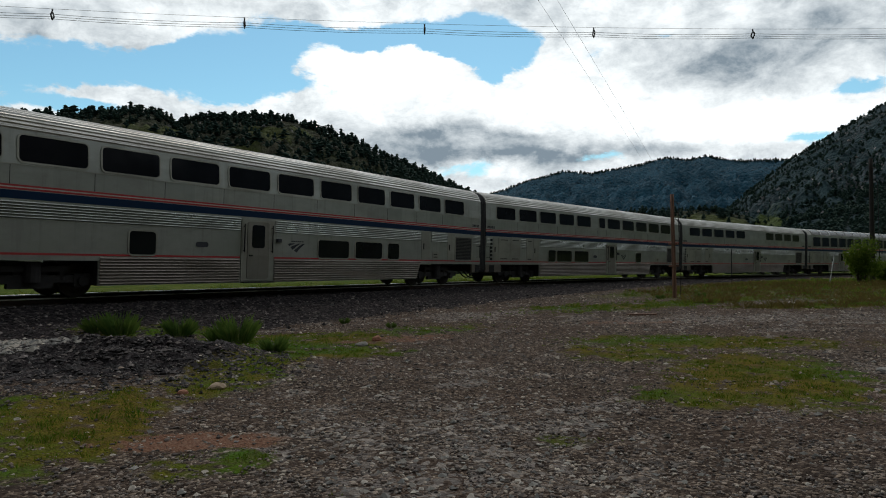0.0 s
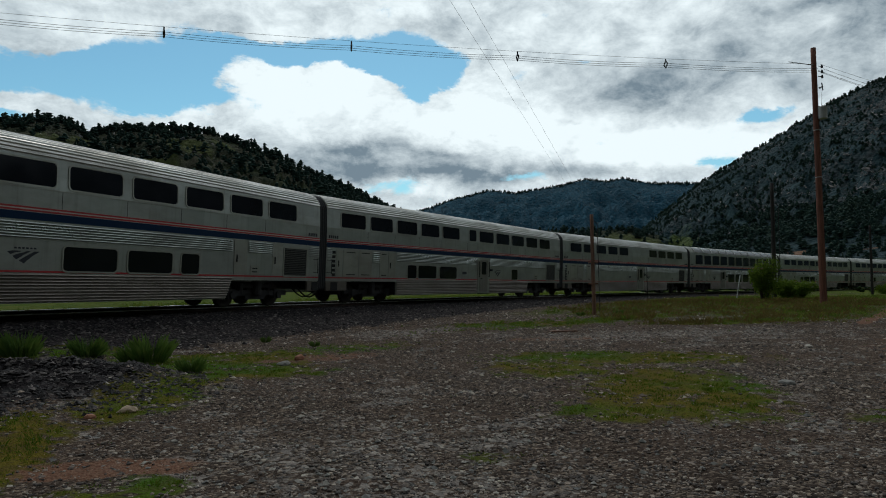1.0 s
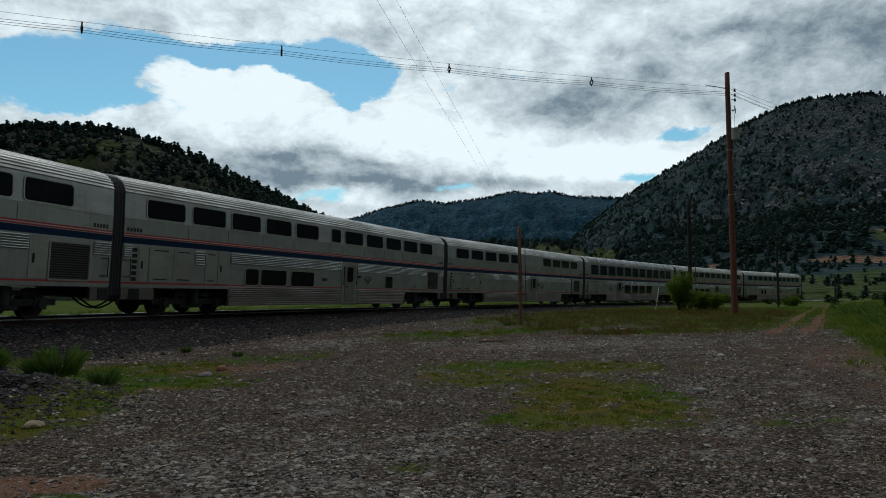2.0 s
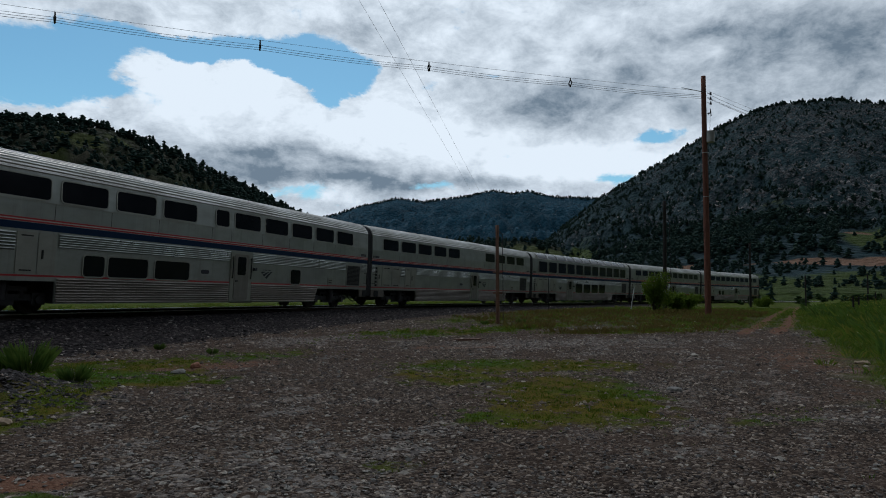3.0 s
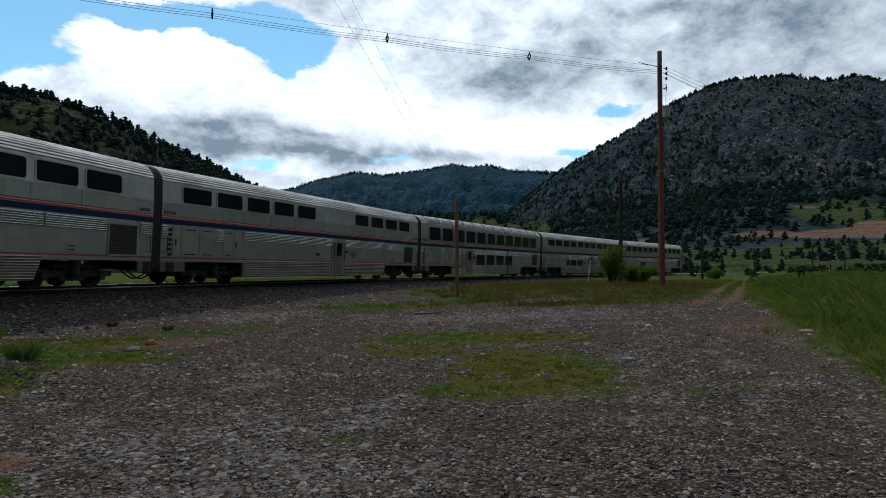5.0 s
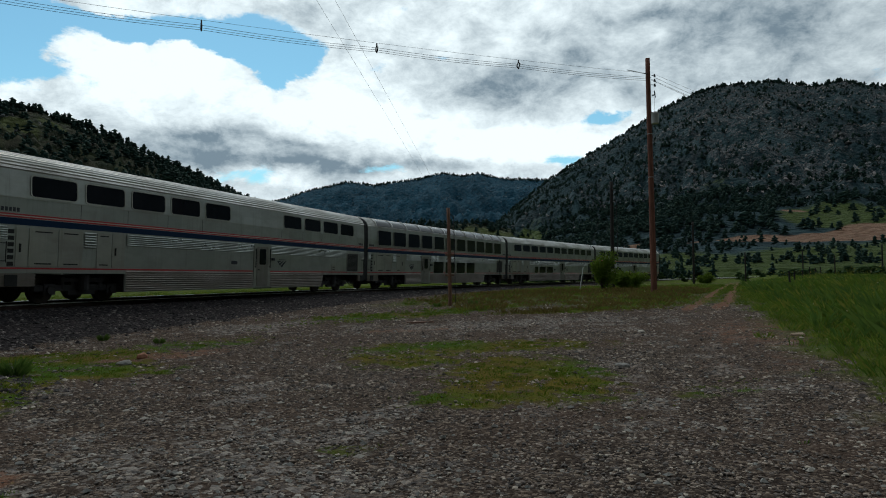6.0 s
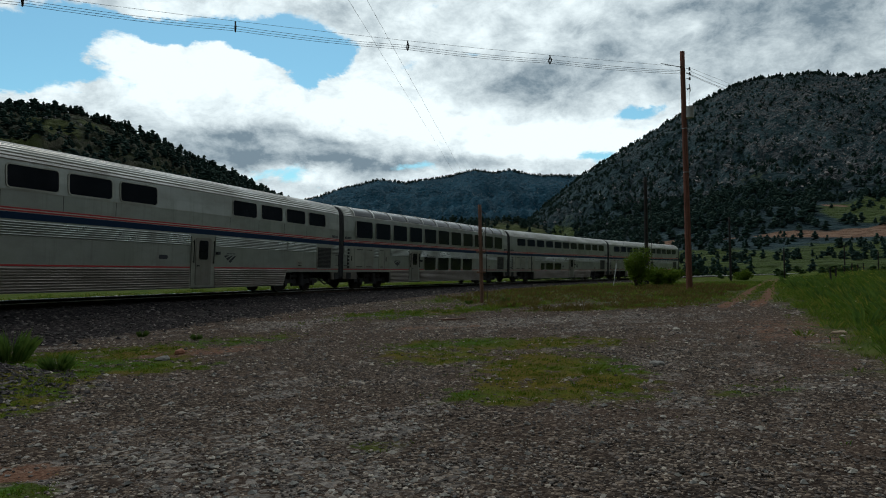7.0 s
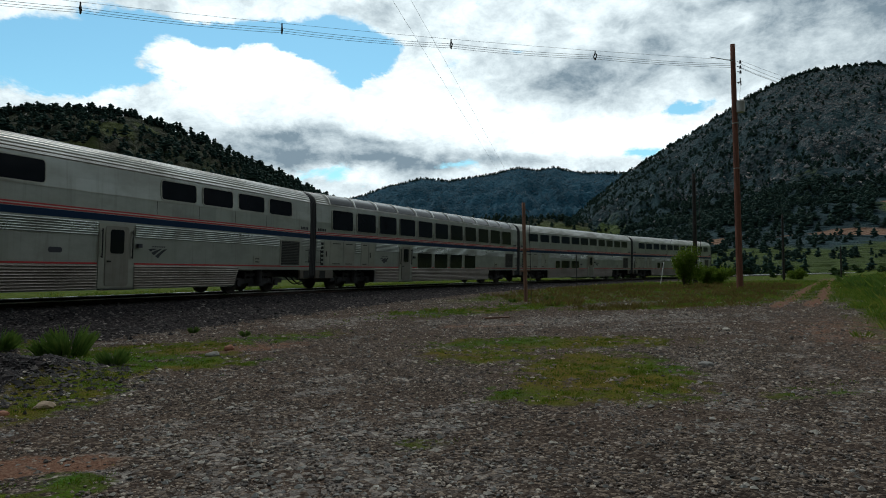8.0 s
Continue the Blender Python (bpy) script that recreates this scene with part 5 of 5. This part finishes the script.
def spaced_cable(a, b, sag, label, every, first):
    """A messenger above three conductors, held apart by hanging spacers; between them the conductors sag a little."""
    top = new("spaced_cable")
    tagged(top, label, "cable")
    a, b = Vector(a), Vector(b)
    run = (b - a).length
    def at(d, drop):
        t = d / run
        return a.lerp(b, t) - Vector((0, 0, 4 * sag * t * (1 - t) + drop))
    stops = [0.0]
    d = first
    while d < run:
        stops.append(d)
        d += every
    stops.append(run)
    wire("messenger_wire", [at(run * i / 40, 0) for i in range(41)], 0.007, top)
    side = (b - a).cross(Vector((0, 0, 1))).normalized()
    for off, drop in ((0.16, 0.30), (-0.16, 0.30), (0.0, 0.46)):
        pts = []
        for s0, s1 in zip(stops, stops[1:]):
            for i in range(6):
                t = i / 6
                pts.append(at(s0 + (s1 - s0) * t, drop + 0.28 * t * (1 - t)) + side * off)
        wire("conductor", pts + [at(run, drop)], 0.009, top)
    for s0 in stops[1:-1]:
        c = at(s0, 0)
        bm = bmesh.new()
        tube(bm, c, c - Vector((0, 0, 0.14)), 0.035, sides=6)
        for p, q in (((0, -0.12), (0.17, -0.30)), ((0, -0.12), (-0.17, -0.30)), ((0.17, -0.30), (0, -0.50)), ((-0.17, -0.30), (0, -0.50))):
            tube(bm, c + side * p[0] + Vector((0, 0, p[1])), c + side * q[0] + Vector((0, 0, q[1])), 0.035, sides=6)
        part("spacer", bm, RUBBER, top, "dark diamond-shaped cable spacer")


spaced_cable((PX, PY, PTOP - 0.95), (-62, 24.6, PTOP + 0.4), 1.4, "bundle of dark cables with spacers spanning the lot", 8.45, 9.6)
spaced_cable((PX + 0.3, PY, PTOP - 0.95), (104, 60, 12.5), 1.6, "bundle of dark cables running on towards the mountain", 8.45, 8.0)
for x_, y_, t_ in ((-62, 24.6, PTOP + 1.3), (104, 60, 13.4)):
    q_, zb_ = pole(x_, y_, t_, 0.19, 0.14, POLE_RED, "reddish wooden utility pole at the cable's next support")
over = new("overhead_wires")
tagged(over, "pair of thin wires crossing high over the track", "cable")
for off in (0.0, 0.9):
    wire("wire", hang((-16.5 + off, -17, 16.5), (117 + off * 2, 308, 9.0), -1.5, 40), 0.008, over)

dark, dz_ = pole(28.3, 44.0, 8.6, 0.16, 0.12, POLE_DARK, "dark tarred pole with a pale band near its foot", lean=(0.004, 0))
bolt_on(dark, "pale_band", WHITE, [("t", (0, 0, 1.15), (0, 0, 1.5), 0.17, 0.168, 14)], "faded white band")
bolt_on(dark, "side_pipe", IRON, [("t", (0.45, -0.05, 0), (0.42, -0.05, 6.6), 0.02, 0.02, 6), ("t", (0.42, -0.05, 6.6), (0.05, 0, 6.9), 0.02, 0.02, 6)])
post, pz_ = pole(9.57, 27.63, 4.55, 0.085, 0.075, POLE_GREY, "weathered reddish timber post with bolted cleats", "timber_post", lean=(-0.012, 0))
bolt_on(post, "cleat", POLE_GREY, [("b", -0.2, 0.17, -0.09, 0.09, 1.3, 1.37)])
bolt_on(post, "cleat", POLE_GREY, [("b", -0.2, 0.17, -0.09, 0.09, 2.2, 2.26)])
bolt_on(post, "pipe", IRON, [("t", (0.26, 0.02, 0.0), (0.20, 0.02, 3.9), 0.014, 0.014, 6), ("t", (0.20, 0.02, 3.9), (0.0, 0, 4.05), 0.012, 0.012, 6)])
for x_, y_, t_, r_ in ((46.6, 57.4, 6.9, 0.12), (64, 69, 4.2, 0.1), (98, 92, 5.4, 0.13), (110, 96, 4.6, 0.12), (84, 66, 5.2, 0.11), (17.5, 40.5, 2.6, 0.03)):
    pole(x_, y_, t_, r_, r_ * 0.8, POLE_DARK if r_ > 0.05 else IRON, "slim dark pole beside the track")
guy = new("guy_guard")
guy.location = (24.4, 42.2, 0.35)
tagged(guy, "leaning pale guy-wire guard beside the shrub", "guard")
bolt_on(guy, "tube", GALV, [("t", (0, 0, 0), (0.62, 0.5, 1.75), 0.035, 0.035, 8)])
bolt_on(guy, "guy_wire", WIRE, [("t", (0.6, 0.49, 1.7), (3.85, 1.8, 7.9), 0.008, 0.008, 5)])


def fence_post(x, y, h):
    z = float(height(np.array([x]), np.array([y]))[0])
    bm = bmesh.new()
    tube(bm, (0, 0, -0.2), (random.uniform(-0.05, 0.05), 0.02, h), 0.06, 0.05, 8)
    ob = part("fence_post", bm, POLE_DARK)
    ob.location = (x, y, z)
    tagged(ob, "short dark wooden fence post in the meadow", "post", "fence posts of the meadow")


for x_, y_ in ((36, 34.5), (41, 38.5), (46, 42.5), (31.5, 30.5), (51, 46.5), (56, 50.5)):
    fence_post(x_, y_, random.uniform(1.0, 1.3))


# ---------------------------------------------------------------- shrub
def shrub(x, y, w, h, seed, label):
    rnd = np.random.RandomState(seed)
    z = float(height(np.array([x]), np.array([y]))[0])
    s = new("shrub")
    s.location = (x, y, z)
    tagged(s, label, "shrub")
    clumps = []
    for i in range(11):
        a, q = rnd.uniform(0, 6.28), rnd.uniform(0.15, 0.8) * w / 2
        top = Vector((q * math.cos(a), q * math.sin(a), h * rnd.uniform(0.4, 0.95) * (1 - 0.35 * q / (w / 2))))
        bm = bmesh.new()
        mid = Vector((top.x * 0.4, top.y * 0.4, top.z * 0.5))
        tube(bm, (top.x * 0.08, top.y * 0.08, -0.1), mid, 0.035, 0.022, 6)
        tube(bm, mid, top, 0.022, 0.008, 6)
        part("stem", bm, BARK, s)
        for t in (0.45, 0.65, 0.85, 1.0):
            clumps.append((mid.lerp(top, t) if t > 0.5 else mid, w * rnd.uniform(0.13, 0.2)))
    n = 3800
    c = rnd.randint(0, len(clumps), n)
    C = np.array([tuple(k[0]) for k in clumps])[c]
    R = np.array([k[1] for k in clumps])[c]
    dvec = rnd.normal(0, 1, (n, 3))
    dvec /= np.linalg.norm(dvec, axis=1)[:, None]
    P = C + dvec * (R * rnd.uniform(0.3, 1.1, n) ** 0.6)[:, None]
    P[:, 2] = np.maximum(P[:, 2], 0.03)
    u = rnd.normal(0, 1, (n, 3))
    u /= np.linalg.norm(u, axis=1)[:, None]
    v = np.cross(u, rnd.normal(0, 1, (n, 3)))
    v /= np.linalg.norm(v, axis=1)[:, None]
    L = rnd.uniform(0.05, 0.10, n)[:, None]
    V = np.stack([P - u * L, P - v * L * 0.5 + u * L * 0.1, P + u * L, P + v * L * 0.5 + u * L * 0.1], 1).reshape(-1, 3)
    me = bpy.data.meshes.new("crown")
    me.from_pydata(V.tolist(), [], np.arange(n * 4).reshape(-1, 4).tolist())
    me.materials.append(LEAF)
    crown = new("crown", me)
    crown.parent = s
    tagged(crown, "", kind="stuff")


shrub(25.3, 40.6, 2.5, 3.6, 5, "leafy green shrub growing beside the dark pole")
shrub(27.6, 41.6, 1.5, 1.6, 6, "low leafy green shrub in tall grass")
shrub(52, 62, 2.4, 1.4, 7, "low round shrub beside the track")
shrub(29.5, 43.0, 2.2, 1.6, 8, "leafy green shrub behind the dark pole")


def valley(name, n, r, az, size, squash, share, material, label, category, seed):
    """Trees and bushes standing on the valley floor between the track and the mountain."""
    rnd = np.random.RandomState(seed)
    d, a = rnd.uniform(r[0], r[1], n * 4), np.radians(rnd.uniform(az[0], az[1], n * 4))
    x, y = d * np.sin(a), d * np.cos(a)
    dt = from_track(x, y)
    k = np.nonzero((np.abs(dt) > 9) & (rnd.rand(n * 4) < share(x, y, d)))[0][:n]
    z = height(x[k], y[k], dt[k])
    scatter(name, PINES, np.stack([x[k], y[k], z - 0.3], -1), rnd.uniform(size[0], size[1], len(k)), material, label, category, squash, 0.05, seed, flat=False)


valley("valley_bushes", 220, (95, 210), (22, 62), (0.7, 2.0), (1.5, 2.4), lambda x, y, d: smooth(waves(x, y, 181, 40.0), -0.1, 0.4), BUSH, "dark leafy bushes scattered over the valley floor", "bushes", 182)
valley("valley_pines", 100, (140, 230), (20, 60), (2.2, 4.8), (0.9, 1.4), lambda x, y, d: smooth(waves(x, y, 186, 50.0), -0.1, 0.4), PINE, "dark pines standing in the valley", "trees", 187)
valley("valley_hedge", 110, (150, 158), (26, 62), (0.7, 1.5), (1.6, 2.6), lambda x, y, d: smooth(waves(x, y, 188, 25.0), -0.5, 0.1), BUSH, "dark hedge line across the valley meadow", "bushes", 189)


# ---------------------------------------------------------------- grass
def blades(seed, n, spread, width, bend, dome=0.0):
    rnd = np.random.RandomState(seed)
    v, f = [], []
    for i in range(n):
        a, q = rnd.uniform(0, 6.283), spread * math.sqrt(rnd.rand())
        x, y = q * math.cos(a), q * math.sin(a)
        b = rnd.uniform(0, 6.283)
        h = rnd.uniform(0.5, 1.0) * (1 - dome * (q / spread) ** 2)
        lx, ly = bend * rnd.uniform(0.2, 1) * math.cos(a), bend * rnd.uniform(0.2, 1) * math.sin(a)
        wx, wy = width * math.cos(b), width * math.sin(b)
        k = len(v)
        v += [(x - wx, y - wy, -0.05), (x + wx, y + wy, -0.05), (x + lx * 0.35 + wx * 0.7, y + ly * 0.35 + wy * 0.7, h * 0.6), (x + lx, y + ly, h)]
        f += [(k, k + 1, k + 2), (k, k + 2, k + 3)]
    return np.array(v), np.array(f)


def grow(name, n, box_, weight, size, temps, material, label, seed, power=1.0):
    """Tufts over a stretch of the plan, as thick as the masks say."""
    rnd = np.random.RandomState(seed)
    x0, x1, y0, y1 = box_
    x, y = rnd.uniform(x0, x1, n), rnd.uniform(y0, y1, n)
    dt = from_track(x, y)
    m = masks(x, y, dt)
    k = rnd.rand(n) < weight(x, y, dt, m)
    x, y, dt = x[k], y[k], dt[k]
    z = height(x, y, dt)
    S = rnd.uniform(size[0], size[1], len(x)) * (1 + 0.35 * waves(x, y, seed, 1.5)) * (0.4 + 0.6 * np.maximum(m["field"], m["turf"])[k])
    return scatter(name, temps, np.stack([x, y, z], -1), S, material, label, "grass", (0.8, 1.3), 0.15, seed)


SHORT = [blades(s, 8, 0.9, 0.07, 0.7) for s in range(5)]
HEADS = [(np.array([(-0.03, 0, 0.95), (0.03, 0, 0.95), (0, 0.03, 1.0), (0, -0.03, 1.0)]), np.array([(0, 1, 2), (0, 1, 3)]))]
LUSH = [blades(s + 40, 24, 0.6, 0.022, 0.9) for s in range(4)]
TALL = [blades(s + 10, 16, 0.75, 0.007, 0.8) for s in range(6)]
grow("moss_and_short_grass", 150000, (-9, 24, 4, 30), lambda x, y, dt, m: (m["turf"] + 0.5 * waves(x, y, 91, 0.9) + 0.35 * waves(x, y, 92, 0.3) > 0.5) * 0.9 * m["turf"] * (dt > 2), (0.02, 0.06), SHORT, GRASS_SHORT, "low yellow-green grass and moss on the gravel", 81)
grow("sparse_weeds", 9000, (-8, 20, 4, 26), lambda x, y, dt, m: 0.10 * (waves(x, y, 93, 1.3) > 0.45) * (1 - m["field"]) * (dt > 6), (0.03, 0.08), SHORT, GRASS_SHORT, "small weeds scattered in the gravel", 82)
grow("verge_grass", 52000, (7, 46, 5, 52), lambda x, y, dt, m: m["field"] * (dt > 7) * np.where(x < 16.0 + 0.94 * (y - 20.7), 0.22, 0.75), (0.06, 0.26), TALL, GRASS_TALL, "tall green meadow grass beside the lane", 83)
def meadow_depth(x, y):
    return x - np.interp(y, [3.0, 6.6, 8.7, 11.4, 15.3, 21.35, 30.5, 60], [6.0, 8.2, 9.74, 11.8, 14.9, 19.8, 27.7, 53.0])


grow("meadow_grass", 40000, (10, 52, 5, 46), lambda x, y, dt, m: m["field"] * smooth(meadow_depth(x, y), 1.2, 5.0) * 0.6 * (dt > 7), (0.22, 0.58), TALL, GRASS_TALL, "high meadow grass standing thickly beyond the lane's edge", 183)
grow("meadow_weeds", 15000, (10, 52, 5, 46), lambda x, y, dt, m: m["field"] * smooth(meadow_depth(x, y), 0.9, 3.0) * smooth(waves(x, y, 99, 2.4), 0.0, 0.4) * 0.9 * (dt > 7), (0.22, 0.6), LUSH, GRASS_TUFT, "dark green leafy weeds in clumps in the meadow", 184)
grow("meadow_flowers", 9000, (14, 52, 8, 46), lambda x, y, dt, m: m["field"] * smooth(meadow_depth(x, y), 2.5, 5) * smooth(waves(x, y, 100, 3.5), 0.1, 0.5) * 0.5, (0.55, 0.85), HEADS, YELLOW, "small yellow flower heads over the meadow", 185)
grow("post_strip_grass", 16000, (-2, 26, 19, 40), lambda x, y, dt, m: np.clip(m["turf"], 0, 1) * (dt > 4.5) * 0.5 * (waves(x, y, 98, 2.0) > -0.3), (0.05, 0.2), TALL, GRASS_TALL, "rough grass along the foot of the ballast", 84)
grow("far_side_grass", 9000, (-40, 30, 5, 80), lambda x, y, dt, m: (dt < -3.2) * (dt > -14) * 0.8, (0.15, 0.35), TALL, GRASS_TALL, "bright grass beyond the track", 85)
TUFTY = [blades(s + 20, 210, 0.6, 0.006, 0.7, 0.35) for s in range(3)]
for i, (x_, y_, h_) in enumerate(((-7.0, 14.5, 0.60), (-7.5, 14.7, 0.46), (-5.9, 15.0, 0.52), (-4.3, 14.0, 0.64), (-4.7, 14.2, 0.46), (-3.1, 12.3, 0.34), (-2.65, 18.0, 0.19), (-1.3, 16.8, 0.17),
                                  (8.9, 27.4, 0.22), (10.6, 27.5, 0.3))):
    z_ = float(height(np.array([x_]), np.array([y_]))[0])
    c_ = scatter("grass_clump", TUFTY[i % 3:i % 3 + 1], np.array([[0, 0, 0.0]]), np.array([h_]), GRASS_TUFT, "bushy bright green grass clump at the ballast's edge", "grass clump", (0.7, 0.95), 0.05, 200 + i, kind="")
    c_.location = (x_, y_, z_)
grow("dry_grass", 14000, (9, 32, 20, 42), lambda x, y, dt, m: (waves(x, y, 95, 3) > -0.2) * np.maximum(m["turf"], m["field"]) * 0.6 * (dt > 5.5) * (x < 16.0 + 0.94 * (y - 20.7)), (0.12, 0.34), TALL, leaf_mat("dry_grass", (0.12, 0.085, 0.035), (0.17, 0.12, 0.05), (0.20, 0.11, 0.05)), "dry reddish grass heads", 86)
grow("pale_flowers", 5000, (10, 44, 8, 45), lambda x, y, dt, m: m["field"] * (waves(x, y, 96, 4) > 0.35) * 0.25 * (dt > 7), (0.35, 0.6), [(np.array([(-0.05, 0, 0.92), (0.05, 0, 0.92), (0, 0.05, 1.0), (0, -0.05, 1.0)]), np.array([(0, 1, 2), (0, 1, 3)]))], FLOWER, "small pale yellow flower heads in the meadow", 87)


# ---------------------------------------------------------------- stones
def pebble(seed):
    rnd = np.random.RandomState(seed)
    bm = bmesh.new()
    bmesh.ops.create_icosphere(bm, subdivisions=1, radius=1.0)
    v = np.array([tuple(q.co) for q in bm.verts])
    f = np.array([[q.index for q in p.verts] for p in bm.faces])
    bm.free()
    v = v * rnd.uniform(0.72, 1.15, (len(v), 1)) * np.array([1.0, rnd.uniform(0.6, 0.9), rnd.uniform(0.4, 0.65)])
    return v, f


def chip(seed):
    """A simple eight-sided stone, for the farther beds."""
    rnd = np.random.RandomState(seed)
    v = np.array([(1, 0, 0), (0, 1, 0), (-1, 0, 0), (0, -1, 0), (0, 0, 0.6), (0, 0, -0.5)], float) + rnd.uniform(-0.28, 0.28, (6, 3))
    f = np.array([(0, 1, 4), (1, 2, 4), (2, 3, 4), (3, 0, 4), (1, 0, 5), (2, 1, 5), (3, 2, 5), (0, 3, 5)])
    return v, f


PEBBLES = [pebble(s) for s in range(9)]
CHIPS = [chip(s) for s in range(9)]


def strew(name, n, r_lo, r_hi, weight, size, material, label, seed, az=(-41, 62), shapes=PEBBLES):
    rnd = np.random.RandomState(seed)
    r = np.exp(rnd.uniform(math.log(r_lo), math.log(r_hi), n))
    a = np.radians(rnd.uniform(az[0], az[1], n))
    x, y = r * np.sin(a), r * np.cos(a)
    dt = from_track(x, y)
    m = masks(x, y, dt)
    k = rnd.rand(n) < weight(x, y, dt, m)
    x, y, dt, r = x[k], y[k], dt[k], r[k]
    S = size[0] + (size[1] - size[0]) * rnd.rand(len(x)) ** 3.0
    S *= 1 + r / 40
    z = height(x, y, dt) + S * 0.12
    return scatter(name, shapes, np.stack([x, y, z], -1), S, material, label, "gravel", (0.8, 1.25), 0.2, seed)


def bare(m):
    return np.clip(1 - m["field"] * 1.2, 0, 1) * np.clip(1.02 - 1.05 * m["turf"], 0.04, 1) * np.clip(1.1 - 0.8 * m["earth"], 0.1, 1)


def lot(x, y, dt, m):
    return bare(m) * (1 - m["ballast"]) * (0.45 + 0.55 * smooth(waves(x, y, 97, 1.7), -0.5, 0.5))


strew("gravel", 60000, 3.4, 10, lot, (0.007, 0.026), GRAVEL, "grey and tan gravel covering the lot", 88)
strew("far_gravel", 50000, 9.5, 32, lot, (0.010, 0.036), GRAVEL, "grey and tan gravel farther out on the lot", 93, shapes=CHIPS)
strew("pale_gravel", 22000, 3.4, 34, lambda x, y, dt, m: bare(m) * (1 - m["ballast"]) * np.clip(m["pale"], 0.15, 1), (0.010, 0.036), PALESTONE, "pale stones lying among the gravel", 89, shapes=CHIPS)
strew("ballast", 34000, 8.5, 60, lambda x, y, dt, m: m["ballast"] * (dt > 0.9), (0.02, 0.05), BALLAST, "dark crushed ballast along the track", 90, (-44, 30), CHIPS)
strew("heap_stones", 12000, 8.2, 14, lambda x, y, dt, m: blob(x, y, [(-5.2, 10.8, 2.3, 1.8, 10, 1.0)]), (0.018, 0.04), BALLAST, "dark crushed stone heaped beside the lot", 91, (-44, -12), CHIPS)
strew("pale_heap_stones", 6000, 9, 16, lambda x, y, dt, m: blob(x, y, [(-7.2, 12.0, 1.3, 1.2, 0, 1.2)]), (0.03, 0.075), PALESTONE, "pale broken stone heaped beside the lot", 92, (-44, -20), CHIPS)


def rock(x, y, s, material, label, seed, squash=0.42):
    rnd = np.random.RandomState(seed)
    bm = bmesh.new()
    bmesh.ops.create_icosphere(bm, subdivisions=2, radius=1.0)
    for q in bm.verts:
        k = 1 + 0.16 * math.sin(q.co.x * 4 + seed) + rnd.uniform(-0.09, 0.09)
        q.co = Vector((q.co.x * s * k, q.co.y * s * 0.75 * k, max(q.co.z, -0.4) * s * squash * k))
    ob = part("rock", bm, material)
    ob.location = (x, y, float(height(np.array([x]), np.array([y]))[0]) + s * squash * 0.3)
    ob.rotation_euler[2] = seed
    tagged(ob, label, "rock")


rock(-3.0, 8.9, 0.14, TAN, "flat tan rock lying in the moss", 1)
rock(-3.3, 8.5, 0.09, REDROCK, "small orange rock lying in the moss", 2)
rock(-1.62, 13.4, 0.15, GREYROCK, "grey stone in the weeds", 3)
rock(-1.40, 14.1, 0.10, REDROCK, "red standing stone in the weeds", 4, 0.9)
rock(6.5, 9.85, 0.13, GREYROCK, "dark stone on the gravel", 5)
for i, (x_, y_) in enumerate(((13.9, 28.5), (12.6, 24.2), (15.6, 24.6), (17.2, 25.4), (16.4, 27.8), (19.0, 27.2), (11.5, 26.2), (10.2, 14.6), (13.0, 12.4))):
    rock(x_, y_, 0.09 + 0.03 * (i % 3), PALESTONE if i % 2 else TAN, "pale rock in the rough grass", 10 + i)
bm_ = bmesh.new()
box(bm_, -0.42, 0.42, -0.08, 0.08, 0.0, 0.05)
plank = part("plank", bm_, POLE_GREY)
plank.location, plank.rotation_euler[2] = (5.9, 19.85, float(height(np.array([5.9]), np.array([19.85]))[0])), 0.1
tagged(plank, "short reddish plank lying on the gravel", "plank")


# ---------------------------------------------------------------- what moves
def car_pose(i, t):
    s0 = (i - 1) * CAR_LEN - SPEED * t + START
    x0, y0, _ = on_track(s0)
    x1, y1, _ = on_track(s0 + CAR_LEN)
    z0, z1 = (float(np.interp(q, TS, TZ)) for q in (s0, s0 + CAR_LEN))
    a = math.degrees(math.atan2(y1 - y0, x1 - x0))
    return pose(x0, y0, z0, CANT, -math.degrees(math.atan2(z1 - z0, CAR_LEN)), a)


def motions():
    times = [0.25 * i for i in range(33)]
    turns = [i / 15 for i in range(121)]
    for i, (car, sets) in enumerate(GEAR):
        walk(car, [(t, car_pose(i, t)) for t in times])
        for w, u in sets:
            rows = []
            for t in turns:
                d = SPEED * t
                rows.append((t, pose(u, 0, 0.457, 0, -math.degrees(d / 0.457), 0)))
            walk(w, rows)


motions()
